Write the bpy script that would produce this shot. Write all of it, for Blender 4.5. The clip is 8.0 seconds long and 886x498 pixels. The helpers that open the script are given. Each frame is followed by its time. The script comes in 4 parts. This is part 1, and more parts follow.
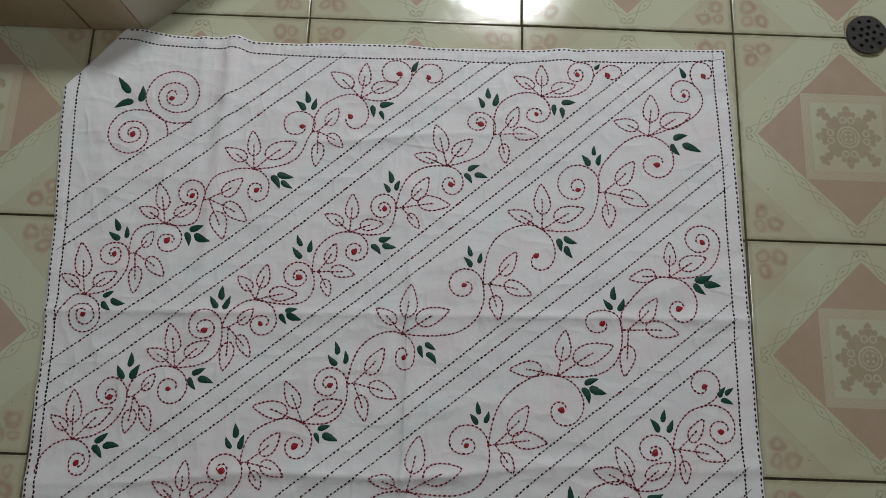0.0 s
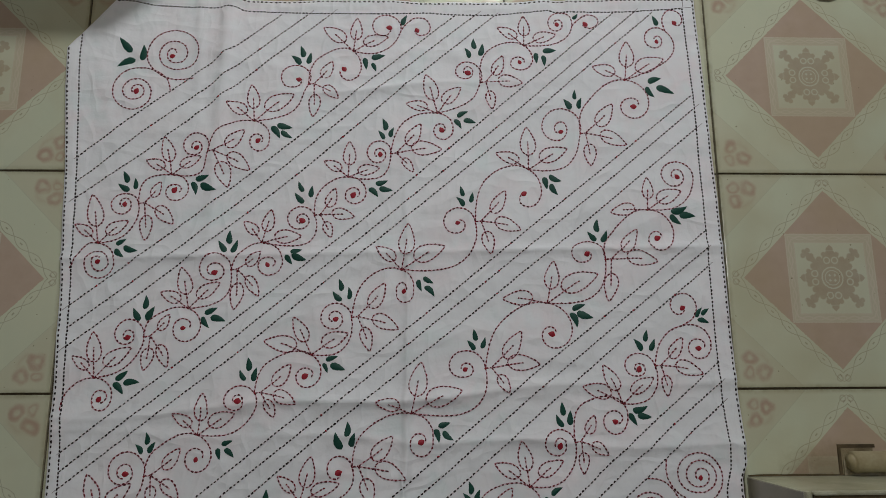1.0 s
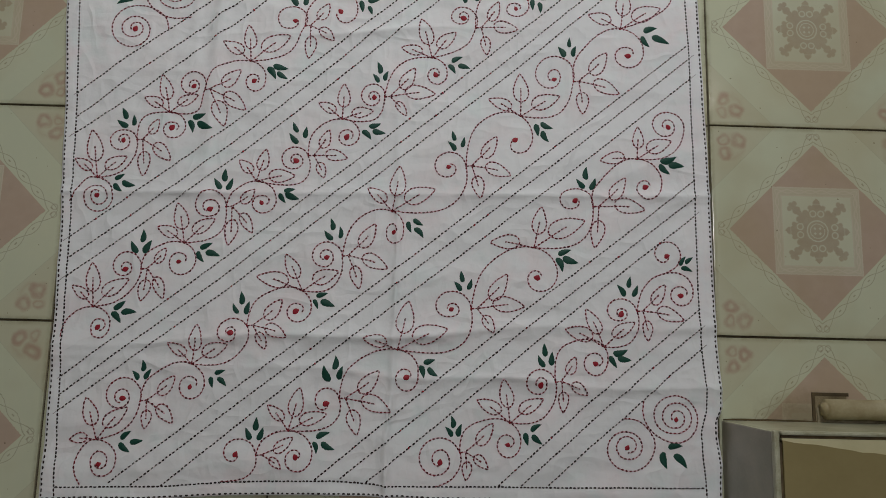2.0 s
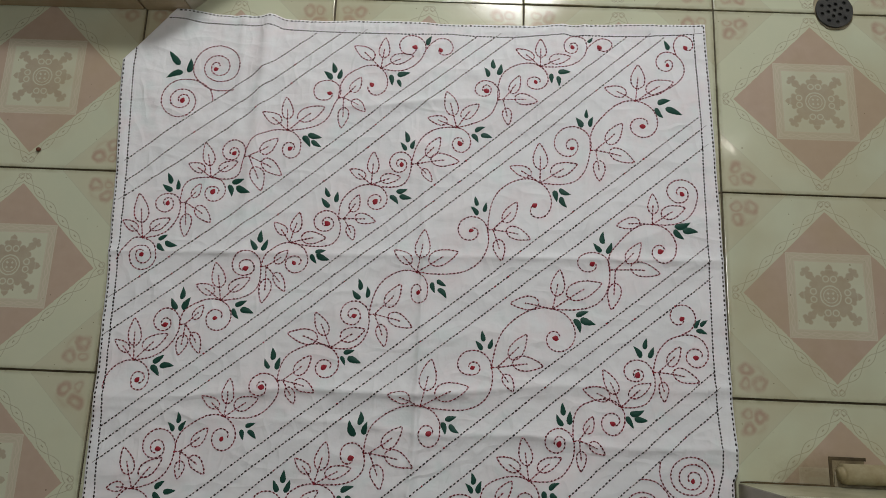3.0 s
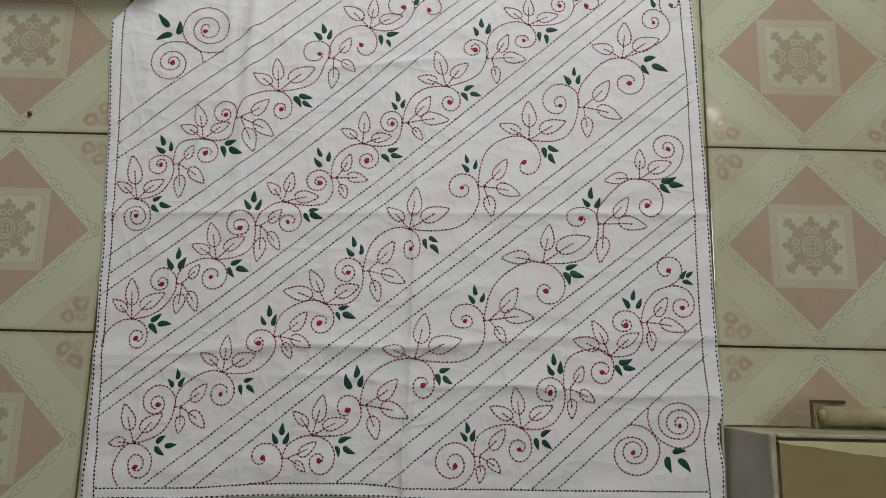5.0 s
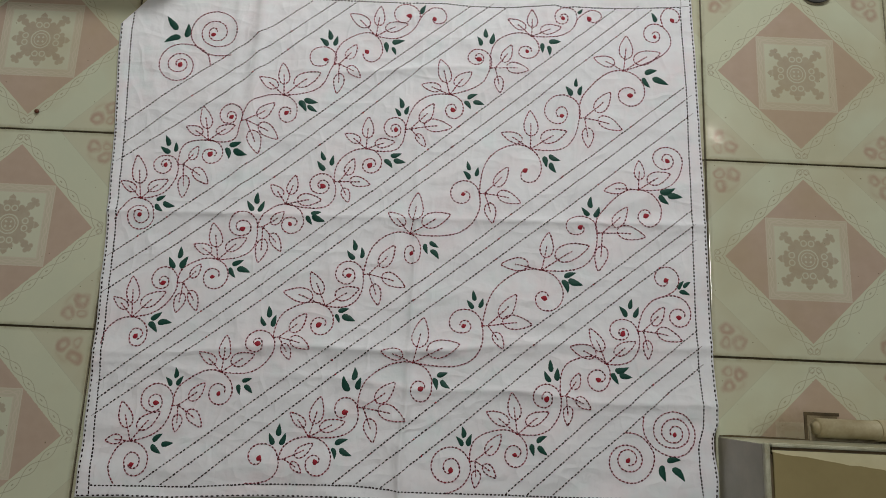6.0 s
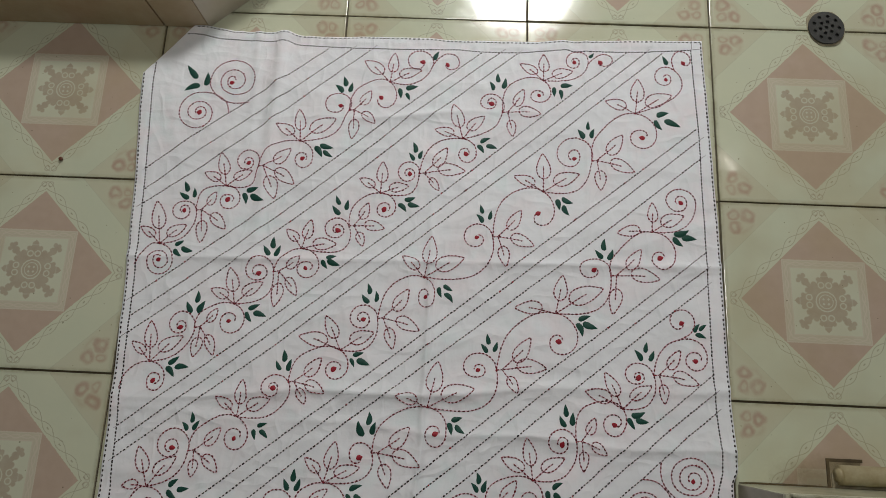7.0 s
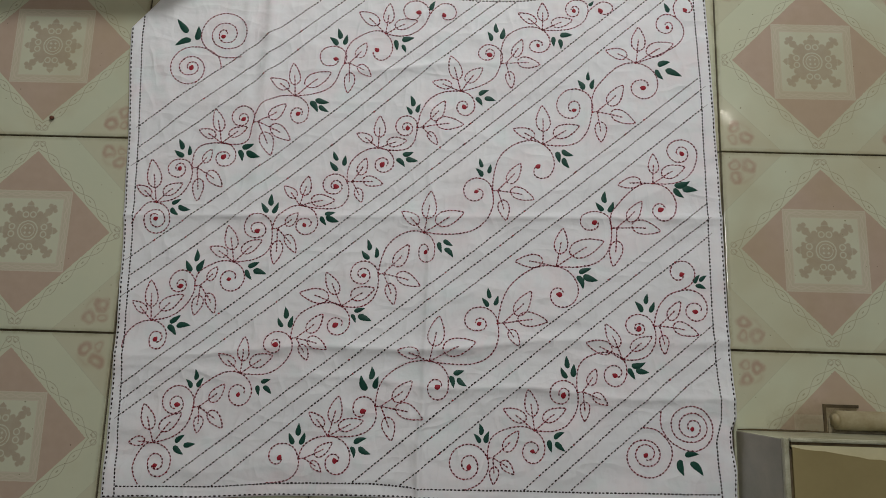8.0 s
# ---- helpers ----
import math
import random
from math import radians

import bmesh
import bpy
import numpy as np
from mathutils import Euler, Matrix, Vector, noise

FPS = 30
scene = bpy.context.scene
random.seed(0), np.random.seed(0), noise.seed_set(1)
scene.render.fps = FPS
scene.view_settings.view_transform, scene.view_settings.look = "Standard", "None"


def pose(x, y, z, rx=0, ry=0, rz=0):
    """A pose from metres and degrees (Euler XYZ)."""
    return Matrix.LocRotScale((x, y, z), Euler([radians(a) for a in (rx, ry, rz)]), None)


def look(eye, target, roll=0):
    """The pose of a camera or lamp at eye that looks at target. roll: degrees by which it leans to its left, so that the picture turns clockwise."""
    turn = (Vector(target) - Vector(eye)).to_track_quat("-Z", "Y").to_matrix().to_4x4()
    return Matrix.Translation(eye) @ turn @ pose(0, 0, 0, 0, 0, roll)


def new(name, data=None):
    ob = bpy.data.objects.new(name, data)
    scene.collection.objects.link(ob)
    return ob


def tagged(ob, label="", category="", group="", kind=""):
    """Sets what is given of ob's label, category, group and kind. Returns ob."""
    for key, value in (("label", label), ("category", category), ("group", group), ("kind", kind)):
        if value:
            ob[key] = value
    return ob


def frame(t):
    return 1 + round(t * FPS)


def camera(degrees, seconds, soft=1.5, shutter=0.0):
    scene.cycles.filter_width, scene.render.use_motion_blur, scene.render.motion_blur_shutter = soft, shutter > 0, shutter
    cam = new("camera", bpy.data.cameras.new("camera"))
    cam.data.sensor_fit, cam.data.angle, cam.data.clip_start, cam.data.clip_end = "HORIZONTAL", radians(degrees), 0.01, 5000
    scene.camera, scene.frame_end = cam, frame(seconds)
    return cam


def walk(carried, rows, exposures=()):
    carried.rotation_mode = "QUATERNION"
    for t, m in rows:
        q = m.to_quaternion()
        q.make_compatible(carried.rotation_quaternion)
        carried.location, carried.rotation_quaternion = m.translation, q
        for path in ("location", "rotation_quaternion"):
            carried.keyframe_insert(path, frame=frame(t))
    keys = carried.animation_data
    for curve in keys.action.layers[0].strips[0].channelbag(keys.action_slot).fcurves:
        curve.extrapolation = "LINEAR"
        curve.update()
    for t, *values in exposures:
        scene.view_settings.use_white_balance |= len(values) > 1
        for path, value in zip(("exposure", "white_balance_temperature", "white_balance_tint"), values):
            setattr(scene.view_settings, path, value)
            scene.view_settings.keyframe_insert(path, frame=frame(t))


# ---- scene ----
cam = camera(69.2, 8.0, soft=0.5)
PATH = [
    (0, 0.4948, -0.4964, 0.8250, 11.632, -0.705, 1.916),
    (0.2, 0.4914, -0.5191, 0.8378, 13.090, -0.326, 1.094),
    (0.5, 0.4848, -0.5361, 0.8562, 12.583, -0.962, -0.033),
    (0.7, 0.4768, -0.5564, 0.8596, 12.174, -1.436, -0.875),
    (1, 0.4775, -0.5713, 0.8669, 10.580, -1.943, -0.313),
    (1.5, 0.4922, -0.5916, 0.8678, 7.289, -2.283, 0.776),
    (1.7, 0.4983, -0.6084, 0.8700, 7.188, -2.103, 1.046),
    (2.8, 0.5133, -0.6014, 0.9215, 10.977, 0.580, 2.063),
    (3, 0.5031, -0.5881, 0.9270, 11.385, 0.493, 2.291),
    (3.5, 0.4906, -0.5868, 0.9344, 11.285, 0.031, 2.584),
    (4, 0.4948, -0.5967, 0.9407, 10.899, 0.152, 1.938),
    (4.5, 0.4942, -0.6123, 0.9420, 10.307, -0.108, 1.190),
    (4.7, 0.4974, -0.6179, 0.9369, 9.711, -0.249, 1.223),
    (5.8, 0.5077, -0.6432, 0.9392, 10.077, 0.241, 2.026),
    (6, 0.4977, -0.6396, 0.9437, 10.842, -0.688, 2.504),
    (6.5, 0.5104, -0.6167, 0.9543, 11.331, 0.665, 1.939),
    (6.8, 0.4929, -0.6352, 0.9532, 13.494, 0.147, 2.174),
    (7, 0.4993, -0.6138, 0.9544, 13.090, 0.732, 2.523),
    (7.5, 0.4934, -0.6094, 0.9499, 10.724, 0.532, 2.335),
    (8, 0.4946, -0.6224, 0.9479, 9.622, 0.599, 1.620),
]
walk(cam, [(t, pose(x, y, z, rx, ry, rz)) for t, x, y, z, rx, ry, rz in PATH], exposures=[(0, -0.41, 6450, 10), (1.0, -0.41, 6470, 10), (1.5, -0.45, 6540, 10), (3.0, -0.10, 6620, 10), (4.5, -0.06, 6640, 10), (6.5, 0.0, 6640, 10), (7.0, -0.06, 6640, 10), (8.0, -0.14, 6640, 10)])

# ---- world and lights ----
world = bpy.data.worlds.new("world")
scene.world = world
world.use_nodes = True
world.node_tree.nodes["Background"].inputs["Color"].default_value = (0.75, 0.85, 1.0, 1)
world.node_tree.nodes["Background"].inputs["Strength"].default_value = 0.35

BULB = (0.69, 0.95, 1.32)
lamp = bpy.data.lights.new("bulb_light", "AREA")
lamp.shape, lamp.size, lamp.energy, lamp.color = "DISK", 0.42, 18.5, (0.955, 0.99, 0.985)
new("bulb_light", lamp).matrix_world = look((BULB[0], BULB[1], BULB[2] - 0.10), (0.45, -1.2, 0.3))
# unseen overhead fill, added to soften the column's shadow
CEILING_FILL = (0.52, -0.06, 2.42)
top_fill = bpy.data.lights.new("overhead_fill_light", "AREA")
top_fill.shape, top_fill.size, top_fill.energy, top_fill.color = "DISK", 0.34, 8.0, (0.965, 0.99, 0.975)
new("overhead_fill_light", top_fill).matrix_world = look((CEILING_FILL[0], CEILING_FILL[1], CEILING_FILL[2] - 0.02), (CEILING_FILL[0], CEILING_FILL[1] - 0.001, 0.0))
# low fill light added in the south, brightens the column's front face
south_fill = bpy.data.lights.new("south_fill_light", "AREA")
south_fill.shape, south_fill.size, south_fill.size_y, south_fill.energy, south_fill.color = "RECTANGLE", 0.85, 1.0, 0.9, (1.0, 0.95, 0.86)
new("south_fill_light", south_fill).matrix_world = look((0.55, -2.16, 0.75), (0.3, 0.0, 0.35))

# ---- materials ----


class Ex:
    """A value in a node tree; arithmetic on it adds math nodes."""

    def __init__(self, tree, socket):
        self.tree, self.socket = tree, socket

    def op(self, kind, *others):
        node = self.tree.nodes.new("ShaderNodeMath")
        node.operation = kind
        for i, o in enumerate((self, *others)):
            if isinstance(o, Ex):
                self.tree.links.new(o.socket, node.inputs[i])
            else:
                node.inputs[i].default_value = o
        return Ex(self.tree, node.outputs[0])

    def __add__(self, o): return self.op("ADD", o)
    def __sub__(self, o): return self.op("SUBTRACT", o)
    def __mul__(self, o): return self.op("MULTIPLY", o)
    def abs(self): return self.op("ABSOLUTE")
    def sin(self): return self.op("SINE")
    def max(self, o): return self.op("MAXIMUM", o)
    def min(self, o): return self.op("MINIMUM", o)
    def sqrt(self): return self.op("SQRT")

    def below(self, edge, soft=0.004):
        """1 where the value is under edge, with a soft step."""
        node = self.tree.nodes.new("ShaderNodeMapRange")
        node.interpolation_type = "SMOOTHSTEP"
        self.tree.links.new(self.socket, node.inputs["Value"])
        for name, value in (("From Min", edge - soft), ("From Max", edge + soft), ("To Min", 1), ("To Max", 0)):
            node.inputs[name].default_value = value
        return Ex(self.tree, node.outputs[0])

    def near(self, place, width, soft=0.003):
        return (self - place).abs().below(width, soft)


def material(name, rough=0.6, metal=0.0, spec=0.5):
    m = bpy.data.materials.new(name)
    m.use_nodes = True
    b = m.node_tree.nodes["Principled BSDF"]
    b.inputs["Roughness"].default_value, b.inputs["Metallic"].default_value = rough, metal
    b.inputs["Specular IOR Level"].default_value = spec
    return m, m.node_tree, b


def noise_of(tree, coord, scale, detail=4, rough=0.55, stretch=None):
    n = tree.nodes.new("ShaderNodeTexNoise")
    n.inputs["Scale"].default_value, n.inputs["Detail"].default_value, n.inputs["Roughness"].default_value = scale, detail, rough
    if stretch:
        mp = tree.nodes.new("ShaderNodeMapping")
        mp.inputs["Scale"].default_value = stretch
        tree.links.new(coord, mp.inputs["Vector"])
        coord = mp.outputs[0]
    tree.links.new(coord, n.inputs["Vector"])
    return Ex(tree, n.outputs["Fac"])


def mix(tree, fac, a, b):
    n = tree.nodes.new("ShaderNodeMix")
    n.data_type = "RGBA"
    if isinstance(fac, Ex):
        tree.links.new(fac.socket, n.inputs[0])
    else:
        n.inputs[0].default_value = fac
    for i, c in ((6, a), (7, b)):
        if isinstance(c, tuple):
            n.inputs[i].default_value = (*c, 1)
        else:
            tree.links.new(c, n.inputs[i])
    return n.outputs[2]


def bump(tree, bsdf, height, strength, distance):
    n = tree.nodes.new("ShaderNodeBump")
    n.inputs["Strength"].default_value, n.inputs["Distance"].default_value = strength, distance
    tree.links.new(height.socket, n.inputs["Height"])
    tree.links.new(n.outputs[0], bsdf.inputs["Normal"])


def coords(tree, which="Object"):
    return tree.nodes.new("ShaderNodeTexCoord").outputs[which]


def world_place(tree):
    return tree.nodes.new("ShaderNodeNewGeometry").outputs["Position"]


def mottled(name, dark, light, scale=9.0, rough=0.6, metal=0.0, fine=0.15, relief=0.0006, spec=0.5):
    m, tree, b = material(name, rough, metal, spec)
    p = world_place(tree)
    big, small = noise_of(tree, p, scale, 5), noise_of(tree, p, scale * 14, 3)
    fac = (big - 0.5) * 1.8 + 0.5 + (small - 0.5) * (fine * 6)
    tree.links.new(mix(tree, fac.max(0.0).min(1.0), dark, light), b.inputs["Base Color"])
    bump(tree, b, big + small * 0.5, 0.4, relief)
    return m


def decor_tile():
    """Glazed floor tile: rose diamond, framed rosette, chain border, corner blossoms."""
    m, tree, b = material("glazed_decor_tile", 0.2)
    o = coords(tree)
    sep = tree.nodes.new("ShaderNodeSeparateXYZ")
    tree.links.new(o, sep.inputs[0])
    p = world_place(tree)
    wob = (noise_of(tree, p, 260, 2) - 0.5) * 0.006
    u, v = Ex(tree, sep.outputs[0]) * (1 / 0.3) + wob, Ex(tree, sep.outputs[1]) * (1 / 0.3) + wob
    a, c = u.abs(), v.abs()
    d, far, close = a + c, a.max(c), a.min(c)
    r = (u * u + v * v).sqrt()
    cloud, fine = noise_of(tree, p, 7, 4), noise_of(tree, p, 60, 4)
    wear = noise_of(tree, p, 38, 5, 0.7)
    ground = mix(tree, ((cloud - 0.5) * 2.2 + 0.5).max(0.0).min(1.0), (0.525, 0.55, 0.415), (0.585, 0.585, 0.435))
    # corner triangles, a little warmer, with a faint line
    ground = mix(tree, (d * -1).below(-0.68, 0.004) * 0.7, ground, (0.51, 0.485, 0.355))
    ground = mix(tree, d.near(0.68, 0.001, 0.003) * 0.6, ground, (0.37, 0.38, 0.30))

    warp, warp2 = (noise_of(tree, p, 45, 1) - 0.5) * 0.045, (noise_of(tree, p, 38, 1) - 0.5) * 0.045

    def ring(x, y, radius, width, soft=0.004):
        x, y = a - x + warp, c - y + warp2
        return ((x * x + y * y).sqrt()).near(radius, width, soft)
    bloom = ring(0.365, 0.425, 0.024, 0.012, 0.012).max(ring(0.425, 0.365, 0.024, 0.012, 0.012)).max(ring(0.43, 0.43, 0.02, 0.007, 0.011))
    bloom = bloom.max(ring(0.395, 0.395, 0.05, 0.006, 0.02) * 0.5)
    ground = mix(tree, bloom * (wear * 1.9 - 0.2).max(0.0).min(0.9), ground, (0.42, 0.29, 0.225))
    # chain of two crossing waves beside the diamond
    t, s = a - c, d - 0.457
    wave = (t * 21.9 + 1.57).sin() * 0.024
    chain = (s - wave).abs().min((s + wave).abs()).below(0.0022, 0.0035)
    dots = s.abs().below(0.004, 0.003) * ((t * 21.9 + 1.57).sin().abs() * -1).below(-0.975, 0.01)
    band = s.abs().below(0.03, 0.004)
    ground = mix(tree, s.abs().below((0.024), 0.004) * 0.35, ground, (0.58, 0.57, 0.44))
    ground = mix(tree, (chain * band).max(dots) * (wear * 0.9 + 0.2).min(0.8), ground, (0.26, 0.24, 0.17))
    tipx, tipy = close - 0.018, far - 0.457
    curl = ((tipx * tipx + tipy * tipy).sqrt()).near(0.013, 0.003, 0.003)
    ground = mix(tree, curl * 0.55, ground, (0.36, 0.31, 0.24))
    rose = mix(tree, ((fine - 0.5) * 1.2 + cloud * 0.6).max(0.0).min(1.0), (0.450, 0.340, 0.268), (0.500, 0.385, 0.305))
    pale = mix(tree, cloud, (0.53, 0.54, 0.42), (0.58, 0.575, 0.44))
    col = mix(tree, d.below(0.418, 0.003), ground, rose)
    # framed square with scrolls
    col = mix(tree, far.below(0.208, 0.002), col, mix(tree, 0.55, rose, pale))
    scroll = (close * 58).sin() * 0.008
    scroll = (far - 0.187 - scroll).abs().below(0.003, 0.003).max((far - 0.187 + scroll).abs().below(0.002, 0.003))
    col = mix(tree, scroll.max(far.near(0.205, 0.0015, 0.002)).max(far.near(0.168, 0.0015, 0.002)) * far.below(0.208, 0.002), col, (0.57, 0.50, 0.40))
    col = mix(tree, far.below(0.165, 0.002), col, pale)
    # eight-armed rosette
    arm = close - (far * -1 + 0.160) * 0.62 - (far * 190).sin() * 0.003
    arm = arm.below(0.0, 0.004)
    du, dv = (a + c) * 0.7071, (a - c).abs() * 0.7071

    def lobe(x, y, radius):
        x, y = close - x, far - y
        return (x * x + y * y).sqrt().below(radius, 0.004)
    # trefoil arms on the diagonals and a leaf beside each straight arm
    side = (dv.below(0.013, 0.004) * du.below(0.172, 0.004)).max(lobe(0.122, 0.122, 0.013)).max(lobe(0.105, 0.129, 0.012)).max(lobe(0.094, 0.100, 0.016))
    side = side.max(lobe(0.030, 0.110, 0.012)).max(lobe(0.054, 0.084, 0.016))
    star = arm.max(side).max(r.below(0.085, 0.004))
    star = star * (far.near(0.128, 0.003, 0.003) * close.below(0.03, 0.004) * -0.3 + 1)
    hole_x, hole_y = close - 0.019, far - 0.082
    volute = ((hole_x * hole_x + hole_y * hole_y).sqrt()).near(0.014, 0.003, 0.003)
    lines = r.near(0.049, 0.003, 0.002).max(r.near(0.034, 0.002, 0.002)).max(volute)
    lines = lines.max(((close - 0.012).abs() + (far - 0.012).abs()).below(0.007, 0.003))
    col = mix(tree, star * (lines * -0.85 + 1) * (wear * 0.6 + 0.45).min(0.85), col, (0.365, 0.285, 0.215))
    # grime along the edges and small dark specks
    grime = (far * -1).below(-0.485, 0.014) * (wear * 1.7 - 0.45).max(0.0).min(0.7)
    col = mix(tree, grime, col, (0.22, 0.18, 0.10))
    speck = noise_of(tree, p, 190, 0).op("GREATER_THAN", 0.86)
    col = mix(tree, speck * 0.6, col, (0.12, 0.09, 0.05))
    film = noise_of(tree, p, 2.6, 4, 0.65)
    col = mix(tree, ((film - 0.5) * 2.4).max(0.0).min(0.30), col, (0.40, 0.31, 0.17))
    # brown water stain round the waste pipe
    place = tree.nodes.new("ShaderNodeSeparateXYZ")
    tree.links.new(p, place.inputs[0])
    qx, qy = Ex(tree, place.outputs[0]), Ex(tree, place.outputs[1])
    off = ((qx - 1.02) * (qx - 1.02) * 0.35 + (qy + 0.705) * (qy + 0.705) * 1.6).sqrt() + (wear - 0.5) * 0.05
    col = mix(tree, off.below(0.03, 0.025) * 0.75, col, (0.22, 0.165, 0.10))
    tree.links.new(col, b.inputs["Base Color"])
    tree.links.new((wear * 0.16 + 0.07).socket, b.inputs["Roughness"])
    b.inputs["Coat Weight"].default_value, b.inputs["Coat Roughness"].default_value = 0.3, 0.05
    bump(tree, b, cloud * 1.0 + noise_of(tree, p, 24, 3) * 0.25 + fine * 0.02, 0.35, 0.004)
    return m


def cotton():
    m, tree, b = material("white_cotton", 0.85, spec=0.25)
    p = coords(tree)
    stain = noise_of(tree, p, 5.5, 5, 0.6)
    blush = noise_of(tree, p, 11, 3)
    col = mix(tree, ((stain - 0.45) * 3).max(0.0).min(1.0), (0.79, 0.785, 0.815), (0.85, 0.845, 0.875))
    col = mix(tree, ((blush - 0.55) * 3).max(0.0).min(0.35), col, (0.80, 0.74, 0.765))
    split = tree.nodes.new("ShaderNodeSeparateXYZ")
    tree.links.new(p, split.inputs[0])
    across = Ex(tree, split.outputs[0]) * -0.616 + Ex(tree, split.outputs[1]) * 0.788
    bands = (across * 40.5 + 14.94).sin() * 0.5 + 0.5
    col = mix(tree, (bands * ((noise_of(tree, p, 30, 3) - 0.36) * 2.2).max(0.0)).min(0.6), col, (0.83, 0.735, 0.765))
    dye = noise_of(tree, p, 17, 2, stretch=(1, 1, 3))
    col = mix(tree, ((dye - 0.58) * 4).max(0.0).min(0.5), col, (0.72, 0.79, 0.80))
    tree.links.new(col, b.inputs["Base Color"])
    weave = noise_of(tree, p, 900, 1, stretch=(1, 0.25, 1)) + noise_of(tree, p, 900, 1, stretch=(0.25, 1, 1))
    crumple = noise_of(tree, p, 14, 1.5, 0.5, stretch=(1, 1.7, 1))
    pucker = noise_of(tree, p, 70, 3)
    line_a = ((noise_of(tree, p, 10, 2, 0.5, stretch=(0.8, 1.7, 1)) - 0.5).abs() * -14 + 1).max(0.0)
    line_b = ((noise_of(tree, p, 13, 2, 0.5, stretch=(1.8, 0.8, 1)) - 0.5).abs() * -12 + 1).max(0.0)
    bump(tree, b, line_a * 0.10 + line_b * 0.10 + crumple * 0.75 + pucker * 0.11 + weave * 0.006, 0.9, 0.008)
    b.inputs["Sheen Weight"].default_value = 0.1
    return m


def thread(name, dark, light):
    m, tree, b = material(name, 0.55, spec=0.35)
    p = world_place(tree)
    fibre = noise_of(tree, p, 420, 2)
    rnd = tree.nodes.new("ShaderNodeNewGeometry").outputs["Random Per Island"]
    fac = (Ex(tree, rnd) * 0.6 + (fibre - 0.3)).max(0.0).min(1.0)
    tree.links.new(mix(tree, fac, dark, light), b.inputs["Base Color"])
    bump(tree, b, noise_of(tree, p, 1600, 1, stretch=(1, 0.2, 1)), 0.5, 0.0004)
    return m


TILE = decor_tile()
COTTON = cotton()
THREAD_LINE = thread("dark_maroon_thread", (0.004, 0.002, 0.003), (0.018, 0.003, 0.005))
THREAD_VINE = thread("wine_red_thread", (0.026, 0.003, 0.006), (0.210, 0.009, 0.021))
THREAD_RED = thread("bright_red_thread", (0.20, 0.005, 0.014), (0.38, 0.010, 0.026))
THREAD_GREEN = thread("bottle_green_thread", (0.002, 0.034, 0.024), (0.006, 0.072, 0.049))
TRACE = mottled("faded_pink_tracing", (0.76, 0.66, 0.69), (0.82, 0.79, 0.81), 25, 0.9, relief=0.0)
TRACE_RED = mottled("red_tracing", (0.62, 0.32, 0.38), (0.80, 0.62, 0.67), 25, 0.9, relief=0.0)
PENCIL = mottled("grey_pencil", (0.20, 0.17, 0.18), (0.42, 0.38, 0.40), 60, 0.8, relief=0.0)
GROUT = mottled("dark_grout", (0.035, 0.028, 0.015), (0.11, 0.085, 0.05), 20, 0.9, relief=0.002)
WALL_PAINT = mottled("cream_wall_paint", (0.30, 0.285, 0.24), (0.37, 0.35, 0.30), 3, 0.7)
MARBLE = mottled("grey_rose_marbled_tile", (0.21, 0.20, 0.155), (0.32, 0.29, 0.225), 15, 0.2, fine=0.05)
PALE_TILE = mottled("pale_glazed_tile", (0.36, 0.34, 0.22), (0.58, 0.57, 0.43), 14, 0.22, fine=0.05)
BROWN_TILE = mottled("brown_rose_wall_tile", (0.37, 0.25, 0.14), (0.56, 0.46, 0.31), 7, 0.22, fine=0.04)
CREAM_TILE = mottled("cream_wall_tile", (0.46, 0.38, 0.29), (0.62, 0.57, 0.46), 7, 0.22, fine=0.04)
TRIM = mottled("worn_white_edging", (0.24, 0.22, 0.13), (0.52, 0.51, 0.40), 55, 0.4)
GRIME = mottled("black_brown_grime", (0.035, 0.024, 0.012), (0.15, 0.105, 0.05), 45, 0.85)
OCHRE = mottled("dark_ochre_layer", (0.22, 0.17, 0.070), (0.30, 0.24, 0.11), 7, 0.8, fine=0.06)
CREAM_LAYER = mottled("pale_cream_layer", (0.50, 0.45, 0.27), (0.64, 0.58, 0.38), 12, 0.7, fine=0.06)
STAIN = mottled("brown_stained_filler", (0.10, 0.072, 0.036), (0.30, 0.24, 0.14), 40, 0.8)
PIPE = mottled("grimy_cream_plastic", (0.26, 0.20, 0.10), (0.56, 0.50, 0.34), 22, 0.45, fine=0.05)
STEEL = mottled("dull_grey_metal", (0.032, 0.032, 0.032), (0.085, 0.082, 0.078), 60, 0.55, 0.3)
# near-black colour stands for the shade inside the drain
DRAIN_SHADE = mottled("drain_shade", (0.006, 0.006, 0.006), (0.015, 0.014, 0.012), 30, 0.9)
CEMENT = mottled("stained_cement", (0.15, 0.115, 0.065), (0.42, 0.37, 0.26), 45, 0.9, relief=0.002)


def mesh_of(name, bm, mat):
    data = bpy.data.meshes.new(name)
    bm.to_mesh(data)
    bm.free()
    data.materials.append(mat)
    return data


def part(name, bm, mat, parent, label=""):
    """Links a bmesh as one mesh under a thing or a part."""
    ob = new(name, mesh_of(name, bm, mat) if isinstance(bm, bmesh.types.BMesh) else bm)
    ob.parent = parent
    return tagged(ob, label)


def raw(name, verts, faces, mat, smooth=False):
    data = bpy.data.meshes.new(name)
    data.from_pydata(verts, [], faces)
    data.materials.append(mat)
    if smooth:
        data.polygons.foreach_set("use_smooth", [True] * len(data.polygons))
    return data


